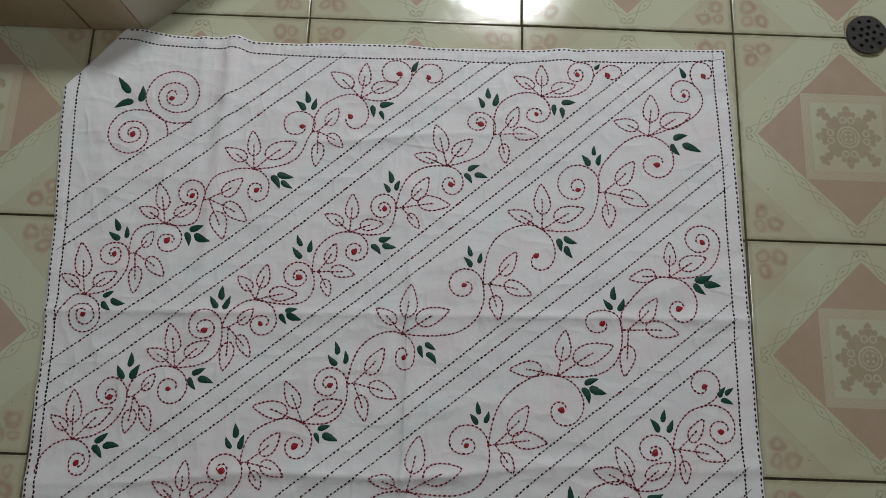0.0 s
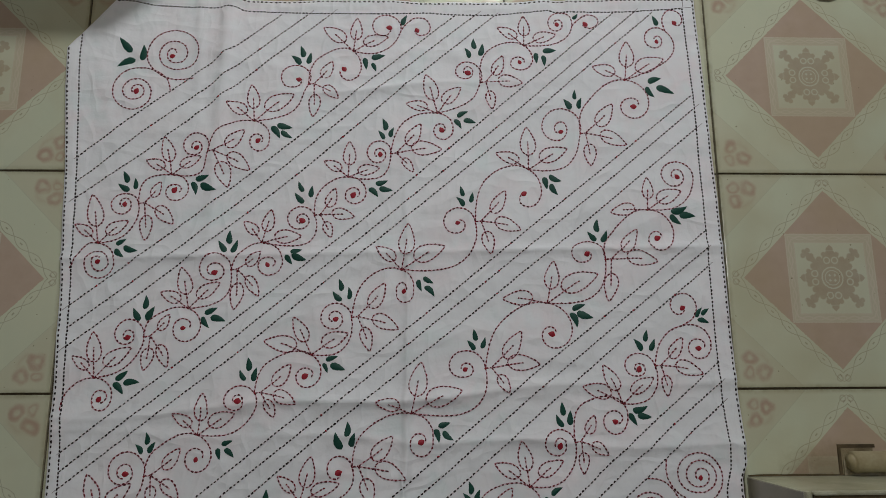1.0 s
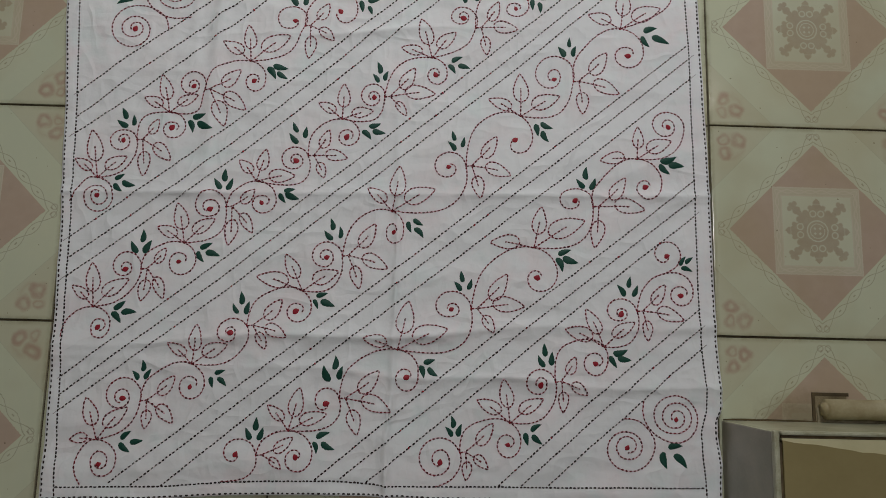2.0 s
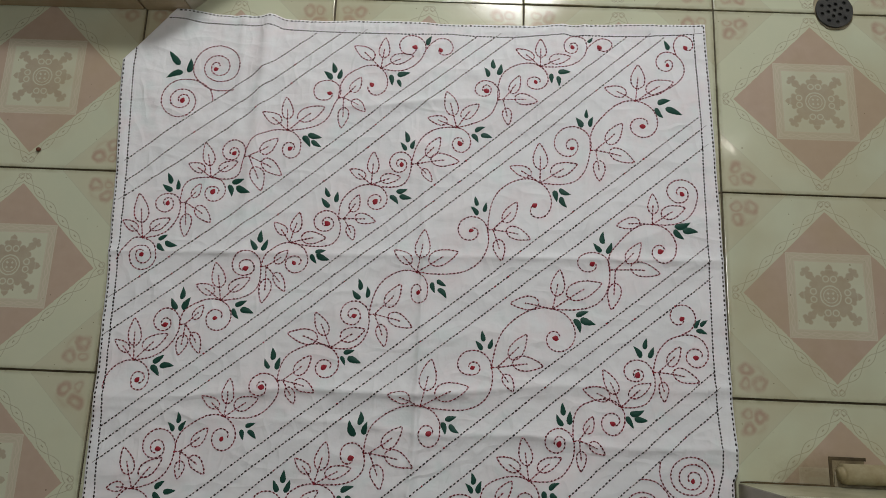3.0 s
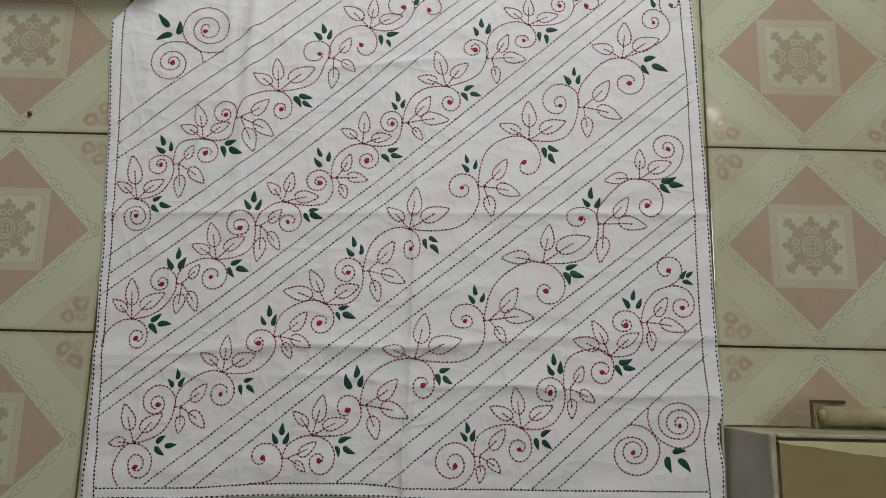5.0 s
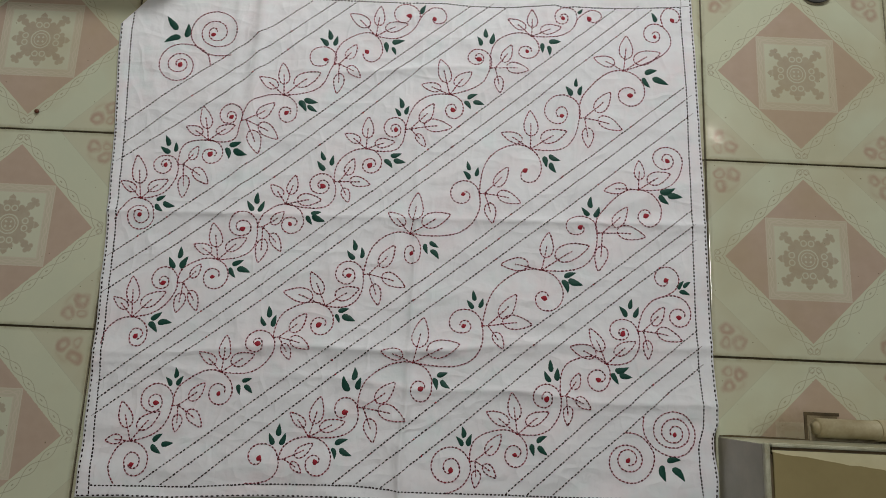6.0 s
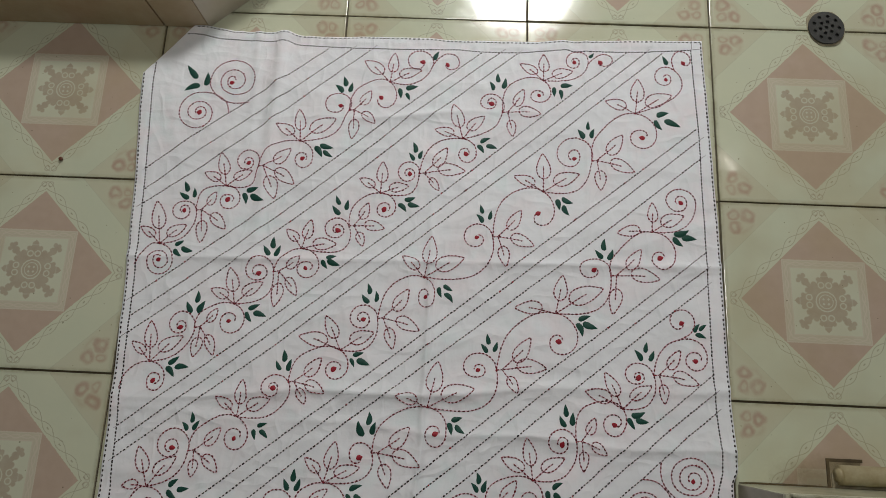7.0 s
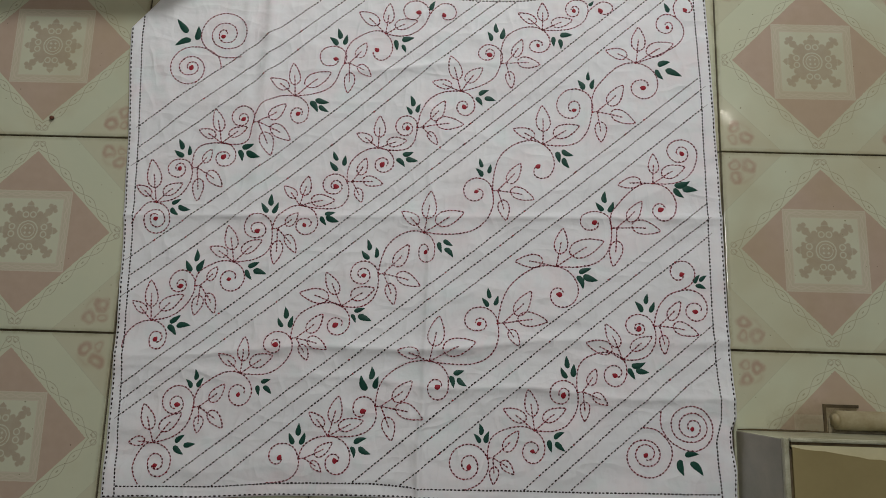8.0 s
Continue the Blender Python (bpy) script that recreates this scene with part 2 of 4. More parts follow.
def box(x0, x1, y0, y1, z0, z1, bevel=0.0):
    bm = bmesh.new()
    bmesh.ops.create_cube(bm, size=1, matrix=Matrix.Translation(((x0 + x1) / 2, (y0 + y1) / 2, (z0 + z1) / 2)) @ Matrix.Diagonal((x1 - x0, y1 - y0, z1 - z0, 1)))
    if bevel:
        bmesh.ops.bevel(bm, geom=bm.edges[:], offset=bevel, segments=2, affect="EDGES", profile=0.6)
    return bm


def prism(points, z0, z1, bevel=0.0):
    bm = bmesh.new()
    f = bm.faces.new([bm.verts.new((x, y, z0)) for x, y in points])
    top = [e for e in bmesh.ops.extrude_face_region(bm, geom=[f])["geom"] if isinstance(e, bmesh.types.BMVert)]
    for w in top:
        w.co.z = z1
    bmesh.ops.recalc_face_normals(bm, faces=bm.faces[:])
    if bevel:
        bmesh.ops.bevel(bm, geom=bm.edges[:], offset=bevel, segments=2, affect="EDGES", profile=0.6)
    return bm


# ---- room: tiled floor, unseen walls and ceiling added for bounce light ----
X0, X1, Y0, Y1, H = -1.2, 2.7, -2.2, 1.5, 2.6


def structure(name, bm, mat, label, category):
    return tagged(new(name, mesh_of(name, bm, mat)), label, category, kind="structure")


floor = structure("floor", box(X0 - 0.12, X1 + 0.12, Y0 - 0.12, Y1 + 0.12, -0.06, -0.003), GROUT, "floor of glazed cream tiles with rose diamonds and dark grout", "floor")
structure("ceiling", box(X0 - 0.12, X1 + 0.12, Y0 - 0.12, Y1 + 0.12, H, H + 0.12), WALL_PAINT, "unseen plain cream ceiling added for bounce light", "ceiling")
structure("wall_north", box(X0, X1, Y1, Y1 + 0.12, -0.003, H), WALL_PAINT, "unseen plain cream wall added for bounce light", "wall")
structure("wall_west", box(X0 - 0.12, X0, Y0 - 0.12, Y1 + 0.12, -0.003, H), WALL_PAINT, "unseen plain cream wall added for bounce light", "wall")
structure("wall_east", box(X1, X1 + 0.12, Y0 - 0.12, Y1 + 0.12, -0.003, H), WALL_PAINT, "unseen plain cream wall added for bounce light", "wall")
# added wall too; its opening lets in the world's light
south = bmesh.new()
for spec in ((X0, 0.1, -0.003, H), (1.0, X1, -0.003, H), (0.1, 1.0, 2.05, H)):
    piece = box(spec[0], spec[1], Y0 - 0.12, Y0, spec[2], spec[3])
    tmp = bpy.data.meshes.new("tmp")
    piece.to_mesh(tmp)
    south.from_mesh(tmp)
    bpy.data.meshes.remove(tmp)
    piece.free()
structure("wall_south", south, WALL_PAINT, "unseen cream wall with an opening, added for bounce light", "wall")

# ---- column base, tiled, beside the folded corner of the cloth ----
column = tagged(new("column"), "tiled column base in brown and cream glazed tiles", "column")
FACE_Y, TURN_X, SLANT = -0.030, 0.072, radians(41)
CH = 0.086
sx, sy = math.cos(SLANT), math.sin(SLANT)
core = [(-0.90, FACE_Y + 0.008), (TURN_X - 0.004, FACE_Y + 0.008), (TURN_X - 0.004 + 0.3 * sx, FACE_Y + 0.008 + 0.3 * sy), (TURN_X + 0.2, 0.6), (-0.90, 0.6)]
part("core", prism(core, -0.003, CH - 0.006), GROUT, column, "dark grout bed")
for i, (xa, xb) in enumerate(((-0.904, -0.6045), (-0.6015, -0.3045), (-0.3015, -0.0045), (-0.0015, TURN_X - 0.001))):
    for za, zb in ((0.0, CH),):
        part("tile", box(xa, xb, FACE_Y, FACE_Y + 0.009, za, zb, 0.0012), BROWN_TILE, column)
for k in range(2):
    a0, a1 = 0.001 + 0.151 * k, 0.149 + 0.151 * k
    pts = [(TURN_X + a0 * sx, FACE_Y + a0 * sy), (TURN_X + a1 * sx, FACE_Y + a1 * sy),
           (TURN_X + a1 * sx - 0.008 * sy, FACE_Y + a1 * sy + 0.008 * sx), (TURN_X + a0 * sx - 0.008 * sy, FACE_Y + a0 * sy + 0.008 * sx)]
    part("tile", prism(pts, 0.0, CH, 0.0012), CREAM_TILE, column, "cream glazed tile")
part("cap", prism([(x, y) for x, y in core], CH - 0.006, CH + 0.002, 0.001), CREAM_TILE, column, "cream top slab")

# ---- low tiled platform ----
platform = tagged(new("platform"), "low tiled platform with worn white edging and ochre top", "platform")
PX, PY, PH = 0.904, -0.712, 0.132
part("body", box(PX + 0.006, 1.70, -1.40, PY - 0.006, -0.003, PH - 0.006), CEMENT, platform, "cement core")
part("side_tile", box(PX, PX + 0.007, -0.955, PY - 0.001, 0.0, PH - 0.004, 0.001), MARBLE, platform, "grey and rose marbled tile")
part("side_tile", box(PX, PX + 0.007, -1.258, -0.957, 0.0, PH - 0.004, 0.001), MARBLE, platform, "grey and rose marbled tile")
part("back_tile", box(PX + 0.002, 1.205, PY - 0.007, PY, 0.0, PH - 0.003, 0.001), PALE_TILE, platform, "pale glazed tile")
part("back_tile", box(1.208, 1.508, PY - 0.007, PY, 0.0, PH - 0.003, 0.001), PALE_TILE, platform, "pale glazed tile")
part("edging", box(PX - 0.001, PX + 0.0055, -1.40, PY + 0.001, PH - 0.005, PH + 0.003, 0.0025), TRIM, platform, "worn white edging strip")
part("edging", box(PX + 0.0075, 1.70, PY - 0.0035, PY + 0.001, PH - 0.005, PH + 0.003, 0.002), TRIM, platform, "worn white edging strip")
part("grime_line", box(PX + 0.0057, PX + 0.0086, -1.40, PY - 0.012, PH - 0.006, PH + 0.0005), GRIME, platform, "black grime along the edging")
part("grime_line", box(PX + 0.0087, 1.70, PY - 0.0070, PY - 0.0037, PH - 0.006, PH + 0.0005), GRIME, platform, "brown grime along the edging")
# pale wedge left uncovered by a darker ochre layer with a slanting edge
part("cream_strip", prism([(PX + 0.0088, -0.7192), (1.70, -0.7192), (1.70, -0.835), (PX + 0.0088, -0.745)], PH - 0.006, PH + 0.001), CREAM_LAYER, platform, "pale cream strip along the edging")
ragged = [(PX + 0.0088, -0.7212)]
for i in range(1, 60):
    x = PX + 0.0088 + i * 0.0132
    ragged.append((x, -0.7212 - 0.118 * (x - PX - 0.0088) + 0.0022 * noise.noise((x * 60, 3.1, 0)) + 0.001 * noise.noise((x * 190, 1.7, 0))))
part("ochre_layer", prism(ragged + [(1.69, -1.40), (PX + 0.0088, -1.40)], PH - 0.004, PH + 0.0030), OCHRE, platform, "darker ochre layer with a ragged slanting edge")

seam = [(PX + 0.002 + 0.012 * i, PY + 0.0022 + 0.0016 * noise.noise((i * 0.7, 0.3, 2.0))) for i in range(60)]
part("base_seam", prism([(PX + 0.002, PY + 0.0002)] + [(1.71, PY + 0.0002)] + seam[::-1], 0.0003, 0.0018), GRIME, platform, "dark seam of grime at the base")

for piece in platform.children:
    for vert in piece.data.vertices:
        vert.co.y += 0.004 * max(0.0, vert.co.z) / PH

# ---- waste pipe let into the floor ----
pipe = tagged(new("waste_pipe"), "grimy cream plastic waste pipe cemented beside the platform", "pipe")
bm = bmesh.new()
bmesh.ops.create_cone(bm, cap_ends=True, segments=28, radius1=0.0135, radius2=0.0135, depth=0.58, matrix=pose(1.326, -0.6935, 0.0105, 0, 90, 0))
bmesh.ops.bevel(bm, geom=[e for e in bm.edges if len(e.link_faces) == 2 and e.calc_face_angle(0) > 1.0], offset=0.005, segments=3, affect="EDGES")
tube = part("tube", bm, PIPE, pipe)
tube.data.polygons.foreach_set("use_smooth", [True] * len(tube.data.polygons))
bm = bmesh.new()
bmesh.ops.create_cone(bm, cap_ends=True, segments=28, radius1=0.0150, radius2=0.0150, depth=0.06, matrix=pose(1.155, -0.6935, 0.0112, 0, 90, 0))
part("collar", bm, PIPE, pipe)
part("stained_fill", box(1.0325, 1.076, -0.7115, -0.6770, 0.0003, 0.0011), STAIN, pipe, "brown stained filler")
part("cut_edge", box(1.0285, 1.0325, -0.7115, -0.6725, 0.0003, 0.0016), GRIME, pipe, "dark cut edge in the tile")
part("cut_edge", box(1.0325, 1.079, -0.6770, -0.6725, 0.0003, 0.0016), GRIME, pipe, "dark cut edge in the tile")
bed = []
for i in range(41):
    x = 1.034 + i * 0.0116
    bed.append((x, -0.7115))
for i in range(40, -1, -1):
    x = 1.034 + i * 0.0116
    bed.append((x, -0.704 + min(1.0, max(0.0, (x - 0.99) / 0.04)) * 0.012 + 0.003 * noise.noise((x * 70, 0, 5))))
part("cement_bed", prism(bed, 0.0004, 0.0030), CEMENT, pipe, "stained cement bed")

# ---- floor drain ----
drain = tagged(new("floor_drain"), "round grey metal floor drain with pierced cover", "drain")
DX, DY, DR = 1.0885, 0.004, 0.0290


def disc(radius, z, segments=48, ragged_by=0.0, phase=0.0):
    out = []
    for i in range(segments):
        a = 2 * math.pi * i / segments
        q = radius + ragged_by * (0.6 * noise.noise((1.6 * math.cos(a) + phase, 1.6 * math.sin(a), 0.4)) + 0.12 * noise.noise((7 * math.cos(a) + phase, 7 * math.sin(a), 1.4)))
        out.append((DX + q * math.cos(a), DY + q * math.sin(a)))
    return out


part("cement_collar", prism(disc(0.0325, 0, 96, 0.008, 3.0), 0.0003, 0.0016), CEMENT, drain, "broken cement edge")
# no hollow below: a flat disc coloured as the shade under the holes
part("shade_disc", prism(disc(0.0280, 0), 0.0017, 0.0022), DRAIN_SHADE, drain, "flat near-black disc for the shade under the holes")
bm = bmesh.new()
loops = [[(DX + DR * math.cos(2 * math.pi * i / 40), DY + DR * math.sin(2 * math.pi * i / 40)) for i in range(40)]]
spots = [(0, 0)] + [(0.0105 * math.cos(k * math.pi / 3 + 0.3), 0.0105 * math.sin(k * math.pi / 3 + 0.3)) for k in range(6)]
spots += [(0.0205 * math.cos(k * math.pi / 4.5), 0.0205 * math.sin(k * math.pi / 4.5)) for k in range(9)]
for hx, hy in spots:
    loops.append([(DX + hx + 0.0030 * math.cos(2 * math.pi * i / 10), DY + hy + 0.0030 * math.sin(2 * math.pi * i / 10)) for i in range(10)])
edges = []
for lp in loops:
    vs = [bm.verts.new((x, y, 0.0026)) for x, y in lp]
    edges += [bm.edges.new((vs[i], vs[(i + 1) % len(vs)])) for i in range(len(vs))]
bmesh.ops.triangle_fill(bm, use_beauty=True, use_dissolve=False, edges=edges)
ext = bmesh.ops.extrude_face_region(bm, geom=bm.faces[:])
for w in ext["geom"]:
    if isinstance(w, bmesh.types.BMVert):
        w.co.z = 0.0048
bmesh.ops.recalc_face_normals(bm, faces=bm.faces[:])
part("cover", bm, STEEL, drain, "grey metal cover with round holes")

# ---- bead on the floor ----
bm = bmesh.new()
bmesh.ops.create_icosphere(bm, subdivisions=2, radius=0.0034, matrix=Matrix.Translation((-0.135, -0.271, 0.0024)) @ Matrix.Diagonal((1.1, 1, 0.75, 1)))
tagged(new("bead", mesh_of("bead", bm, mottled("brick_red_bead", (0.09, 0.028, 0.012), (0.16, 0.045, 0.018), 90, 0.4))), "tiny brick red bead lying on a floor tile", "bead")

# ---- hanging bulb ----
bulb_thing = tagged(new("hanging_bulb"), "lit frosted bulb hanging on a long white cord", "bulb")
glow, gtree, gb = material("lit_bulb", 0.4)
gb.inputs["Emission Color"].default_value, gb.inputs["Emission Strength"].default_value = (1, 0.96, 0.86, 1), 30
bm = bmesh.new()
bmesh.ops.create_uvsphere(bm, u_segments=20, v_segments=12, radius=0.045, matrix=Matrix.Translation(BULB) @ Matrix.Diagonal((1, 1, 1.35, 1)))
part("globe", bm, glow, bulb_thing, "lit frosted globe")
bm = bmesh.new()
bmesh.ops.create_cone(bm, cap_ends=True, segments=24, radius1=0.022, radius2=0.016, depth=0.06, matrix=pose(BULB[0], BULB[1], BULB[2] + 0.082))
part("socket", bm, TRIM, bulb_thing, "white socket")
bm = bmesh.new()
bmesh.ops.create_cone(bm, cap_ends=True, segments=10, radius1=0.004, radius2=0.004, depth=H - BULB[2] - 0.11, matrix=pose(BULB[0], BULB[1], (H + BULB[2] + 0.11) / 2))
part("cord", bm, TRIM, bulb_thing, "thin white cord")

pendant = tagged(new("pendant_lamp"), "short lit tube hanging on a thin white rod", "lamp")
bm = bmesh.new()
bmesh.ops.create_uvsphere(bm, u_segments=18, v_segments=12, radius=0.013, matrix=pose(1.96, 0.70, 2.36, 0, 0, -50) @ Matrix.Diagonal((4.8, 1, 1, 1)))
part("tube", bm, glow, pendant, "lit frosted tube")
bm = bmesh.new()
bmesh.ops.create_cone(bm, cap_ends=True, segments=12, radius1=0.005, radius2=0.005, depth=0.23, matrix=pose(1.96, 0.70, 2.487))
part("rod", bm, TRIM, pendant, "thin white rod")

# body for the added overhead fill; no such fixture is known
dim_glow, _, gb = material("fill_dish_glow", 0.4)
gb.inputs["Emission Color"].default_value, gb.inputs["Emission Strength"].default_value = (1, 0.97, 0.9, 1), 2
ceiling_fill = tagged(new("ceiling_fill"), "unseen dish lamp added under the ceiling as fill light", "lamp")
bm = bmesh.new()
bmesh.ops.create_uvsphere(bm, u_segments=28, v_segments=12, radius=0.17, matrix=Matrix.Translation((CEILING_FILL[0], CEILING_FILL[1], CEILING_FILL[2] + 0.06)) @ Matrix.Diagonal((1, 1, 0.3, 1)))
part("dish", bm, dim_glow, ceiling_fill, "glowing dish of the added fill lamp")
bm = bmesh.new()
bmesh.ops.create_cone(bm, cap_ends=True, segments=28, radius1=0.09, radius2=0.10, depth=H - CEILING_FILL[2] - 0.09, matrix=pose(CEILING_FILL[0], CEILING_FILL[1], (H + CEILING_FILL[2] + 0.09) / 2))
part("base", bm, TRIM, ceiling_fill, "white round base of the added fill lamp")

# ---- embroidered cloth ----
cloth = tagged(new("embroidered_cloth"), "creased white cotton cloth with red vine embroidery, spread on tiles", "cloth")


def knots(at, *pairs):
    """A line through (place, value in millimetres) pairs, place in centimetres."""
    return float(np.interp(at * 100, [p[0] for p in pairs], [p[1] for p in pairs])) / 1000


def left_edge(y):
    return knots(y, (-83, 9), (-72, 9), (-59, 6.5), (-48, 1.5), (-40, -3.5), (-28.5, -10.5), (-23, -15.5), (-18, -20.5), (-12, -23.5))


def right_edge(y):
    return knots(y, (-82, 899.5), (-77, 900.3), (-73.4, 895.5), (-71.4, 895.7), (-69.7, 903), (-67, 902.5), (-60, 898), (-47, 896), (-33, 893.5), (-19, 889.3), (-8.5, 885.3), (-3, 882.5))


def top_edge(x):
    return knots(x, (3, -31.5), (6.6, -29.4), (11.7, -38.3), (14.8, -40.3), (21, -38), (22.6, -42.8), (29, -44), (33, -40.8), (44, -40), (48, -43.3), (62, -40), (66, -35.4), (68, -37.4), (76, -33), (88, -30.3))


def bottom_edge(x):
    return knots(x, (1, -830.5), (7, -827.3), (14, -827), (25, -820), (37, -817.3), (44, -818), (53, -820.5), (67, -820), (78, -818), (90, -818.5))


def left_inner(y):
    return knots(y, (-83, 28), (-79, 25.5), (-71, 22.5), (-59, 18.5), (-52, 16), (-42, 11.5), (-36, 9.5), (-30, 6), (-20, -0.5), (-13.5, -5), (-10, -5))


def right_inner(y):
    return knots(y, (-82, 879.5), (-79.5, 879), (-76, 875), (-72.7, 874), (-70, 882), (-67.5, 882), (-64, 879), (-60, 876.5), (-55, 875), (-42, 874), (-30, 873), (-19, 872), (-14, 869), (-4, 865))


def top_inner(x):
    return knots(x, (3.9, -46.6), (6.2, -45.6), (9.3, -52.9), (16.8, -57), (21.3, -55.7), (22.1, -59.7), (27.6, -61.6), (41, -62.3), (48, -60), (53, -62), (59, -61), (66.4, -51.6), (67.7, -55.4), (79.3, -52.5), (87, -45.5))


def bottom_inner(x):
    return knots(x, (2.8, -813.8), (17, -810.2), (24.6, -803.4), (31, -800.8), (38.5, -799.4), (42.3, -801.7), (46.6, -805), (60, -803.2), (67, -802.8), (78, -801), (88, -800))


FOLD_A, FOLD_B = Vector((-0.0235, -0.1205)), Vector((0.0495, -0.0315))
FOLD_N = Vector((-(FOLD_B - FOLD_A).y, (FOLD_B - FOLD_A).x)).normalized()


def past_fold(x, y):
    return (Vector((x, y)) - FOLD_A).dot(FOLD_N)


def cloth_z(x, y):
    """Height of the cloth: soft creases from folding, wrinkles, a thicker hem."""
    z = 0.0056
    wave = 0.004 * math.sin(y * 9) + 0.003 * noise.noise((2.0, y * 14, 0))
    z += 0.0085 * math.exp(-abs(x - 0.457 - wave) / 0.006) * (0.55 + 0.45 * math.tanh((-0.38 - y) * 12))
    z += 0.0050 * math.exp(-abs(y + 0.413 - 0.02 * (x - 0.55)) / 0.006) * (0.75 + 0.5 * noise.noise((x * 7, 1, 3)))
    z += 0.0075 * math.exp(-((x - 0.200 - 0.03 * (y + 0.1)) / 0.011) ** 2) * max(0.0, min(1.0, (y + 0.50) * 2.6))
    z += 0.0036 * math.exp(-((x - 0.160 + 0.02 * y) / 0.008) ** 2) * max(0.0, min(1.0, (y + 0.30) * 4))
    z += 0.0042 * math.exp(-abs(x - 0.695 + 0.01 * y) / 0.007) * (0.4 + 0.6 * math.exp(-((y + 0.2) / 0.2) ** 2))
    z += 0.0042 * math.exp(-abs(y + 0.178 - 0.06 * (x - 0.4) + 0.004 * math.sin(x * 22)) / 0.006) * math.exp(-((x - 0.44) / 0.16) ** 2)
    z += 0.0078 * math.exp(-abs(y + 0.610 - 0.05 * (x - 0.4) + 0.005 * math.sin(x * 17)) / 0.012) * (0.35 + 0.65 * math.exp(-((x - 0.42) / 0.25) ** 2))
    z += 0.0056 * math.exp(-abs(y + 0.665 + 0.03 * (x - 0.6) - 0.004 * math.sin(x * 23)) / 0.010) * (0.4 + 0.6 * math.exp(-((x - 0.62) / 0.25) ** 2))
    z += 0.0020 * noise.noise((x * 6, y * 12, 1.3)) + 0.0006 * noise.noise((x * 30, y * 34, 4.1)) + 0.0010 * (1 - abs(noise.noise((x * 5 + y * 2, y * 15 - x * 3, 7.7)))) ** 8 + 0.0008 * (1 - abs(noise.noise((x * 13, y * 5 + x * 4, 3.3)))) ** 9
    low = max(0.0, min(1.0, (-0.60 - y) * 6))
    z += low * 0.0026 * noise.noise((x * 11 + y * 4, y * 26, 5.5))
    pucker = math.exp(-((y + 0.05) / 0.02) ** 2) + 0.6 * math.exp(-((y + 0.80) / 0.02) ** 2)
    z += 0.0009 * pucker * noise.noise((x * 95, y * 12, 8.8))
    inset = min(x - left_edge(y), right_edge(y) - x, top_edge(x) - y, y - bottom_edge(x))
    z += 0.0007 * (1 - min(1.0, max(0.0, (inset - 0.0125) / 0.002)))
    return z


NX, NY = 300, 264
bm = bmesh.new()
grid = []
for j in range(NY + 1):
    t = j / NY
    row = []
    for i in range(NX + 1):
        s = i / NX
        y = (1 - t) * -0.82 + t * -0.034
        x = (1 - s) * left_edge(y) + s * right_edge(y)
        y = (1 - t) * bottom_edge(x) + t * top_edge(x)
        row.append(bm.verts.new((x, y, cloth_z(x, y))))
    grid.append(row)
for j in range(NY):
    for i in range(NX):
        bm.faces.new((grid[j][i], grid[j][i + 1], grid[j + 1][i + 1], grid[j + 1][i]))
bmesh.ops.bisect_plane(bm, geom=bm.verts[:] + bm.edges[:] + bm.faces[:], plane_co=(*FOLD_A, 0), plane_no=(*FOLD_N, 0), clear_outer=True)
rim = [e for e in bm.edges if e.is_boundary]
skirt = bmesh.ops.extrude_edge_only(bm, edges=rim)["geom"]
for w in skirt:
    if isinstance(w, bmesh.types.BMVert):
        w.co.z = 0.0006
fabric = part("fabric", bm, COTTON, cloth, "creased white cotton with a turned hem")
fabric.data.polygons.foreach_set("use_smooth", [True] * len(fabric.data.polygons))

# ---- stitches ----
rng = random.Random(7)


def smooth_line(points, step=0.001):
    """Points at even steps along a polyline."""
    pts = np.array(points, dtype=float)
    seg = np.hypot(*np.diff(pts, axis=0).T)
    keep = np.concatenate(([True], seg > 1e-9))
    pts = pts[keep]
    run = np.concatenate(([0], np.cumsum(np.hypot(*np.diff(pts, axis=0).T))))
    at = np.arange(0, run[-1], step)
    return np.stack((np.interp(at, run, pts[:, 0]), np.interp(at, run, pts[:, 1])), axis=1)


def hermite(p, tp, q, tq, n=36):
    out = []
    for i in range(n + 1):
        t = i / n
        a, b, c, d = 2 * t**3 - 3 * t**2 + 1, t**3 - 2 * t**2 + t, -2 * t**3 + 3 * t**2, t**3 - t**2
        out.append((a * p[0] + b * tp[0] + c * q[0] + d * tq[0], a * p[1] + b * tp[1] + c * q[1] + d * tq[1]))
    return out


def spiral(cx, cy, px, py, sense, radii):
    """From (px, py) winding in towards (cx, cy), with its radius in millimetres at every eighth of a turn; sense 1 is anticlockwise."""
    a0 = math.atan2(py - cy, px - cx)
    r = [math.hypot(px - cx, py - cy)] + [q / 1000 for q in radii]
    way = np.gradient(r) if len(r) > 1 else [0]
    out = []
    for k in range(len(r) - 1):
        for i in range(8):
            u = i / 8
            q = (2 * u**3 - 3 * u * u + 1) * r[k] + (u**3 - 2 * u * u + u) * way[k] + (3 * u * u - 2 * u**3) * r[k + 1] + (u**3 - u * u) * way[k + 1]
            a = a0 + sense * (k + u) * math.pi / 4
            out.append((cx + q * math.cos(a), cy + q * math.sin(a)))
    return out


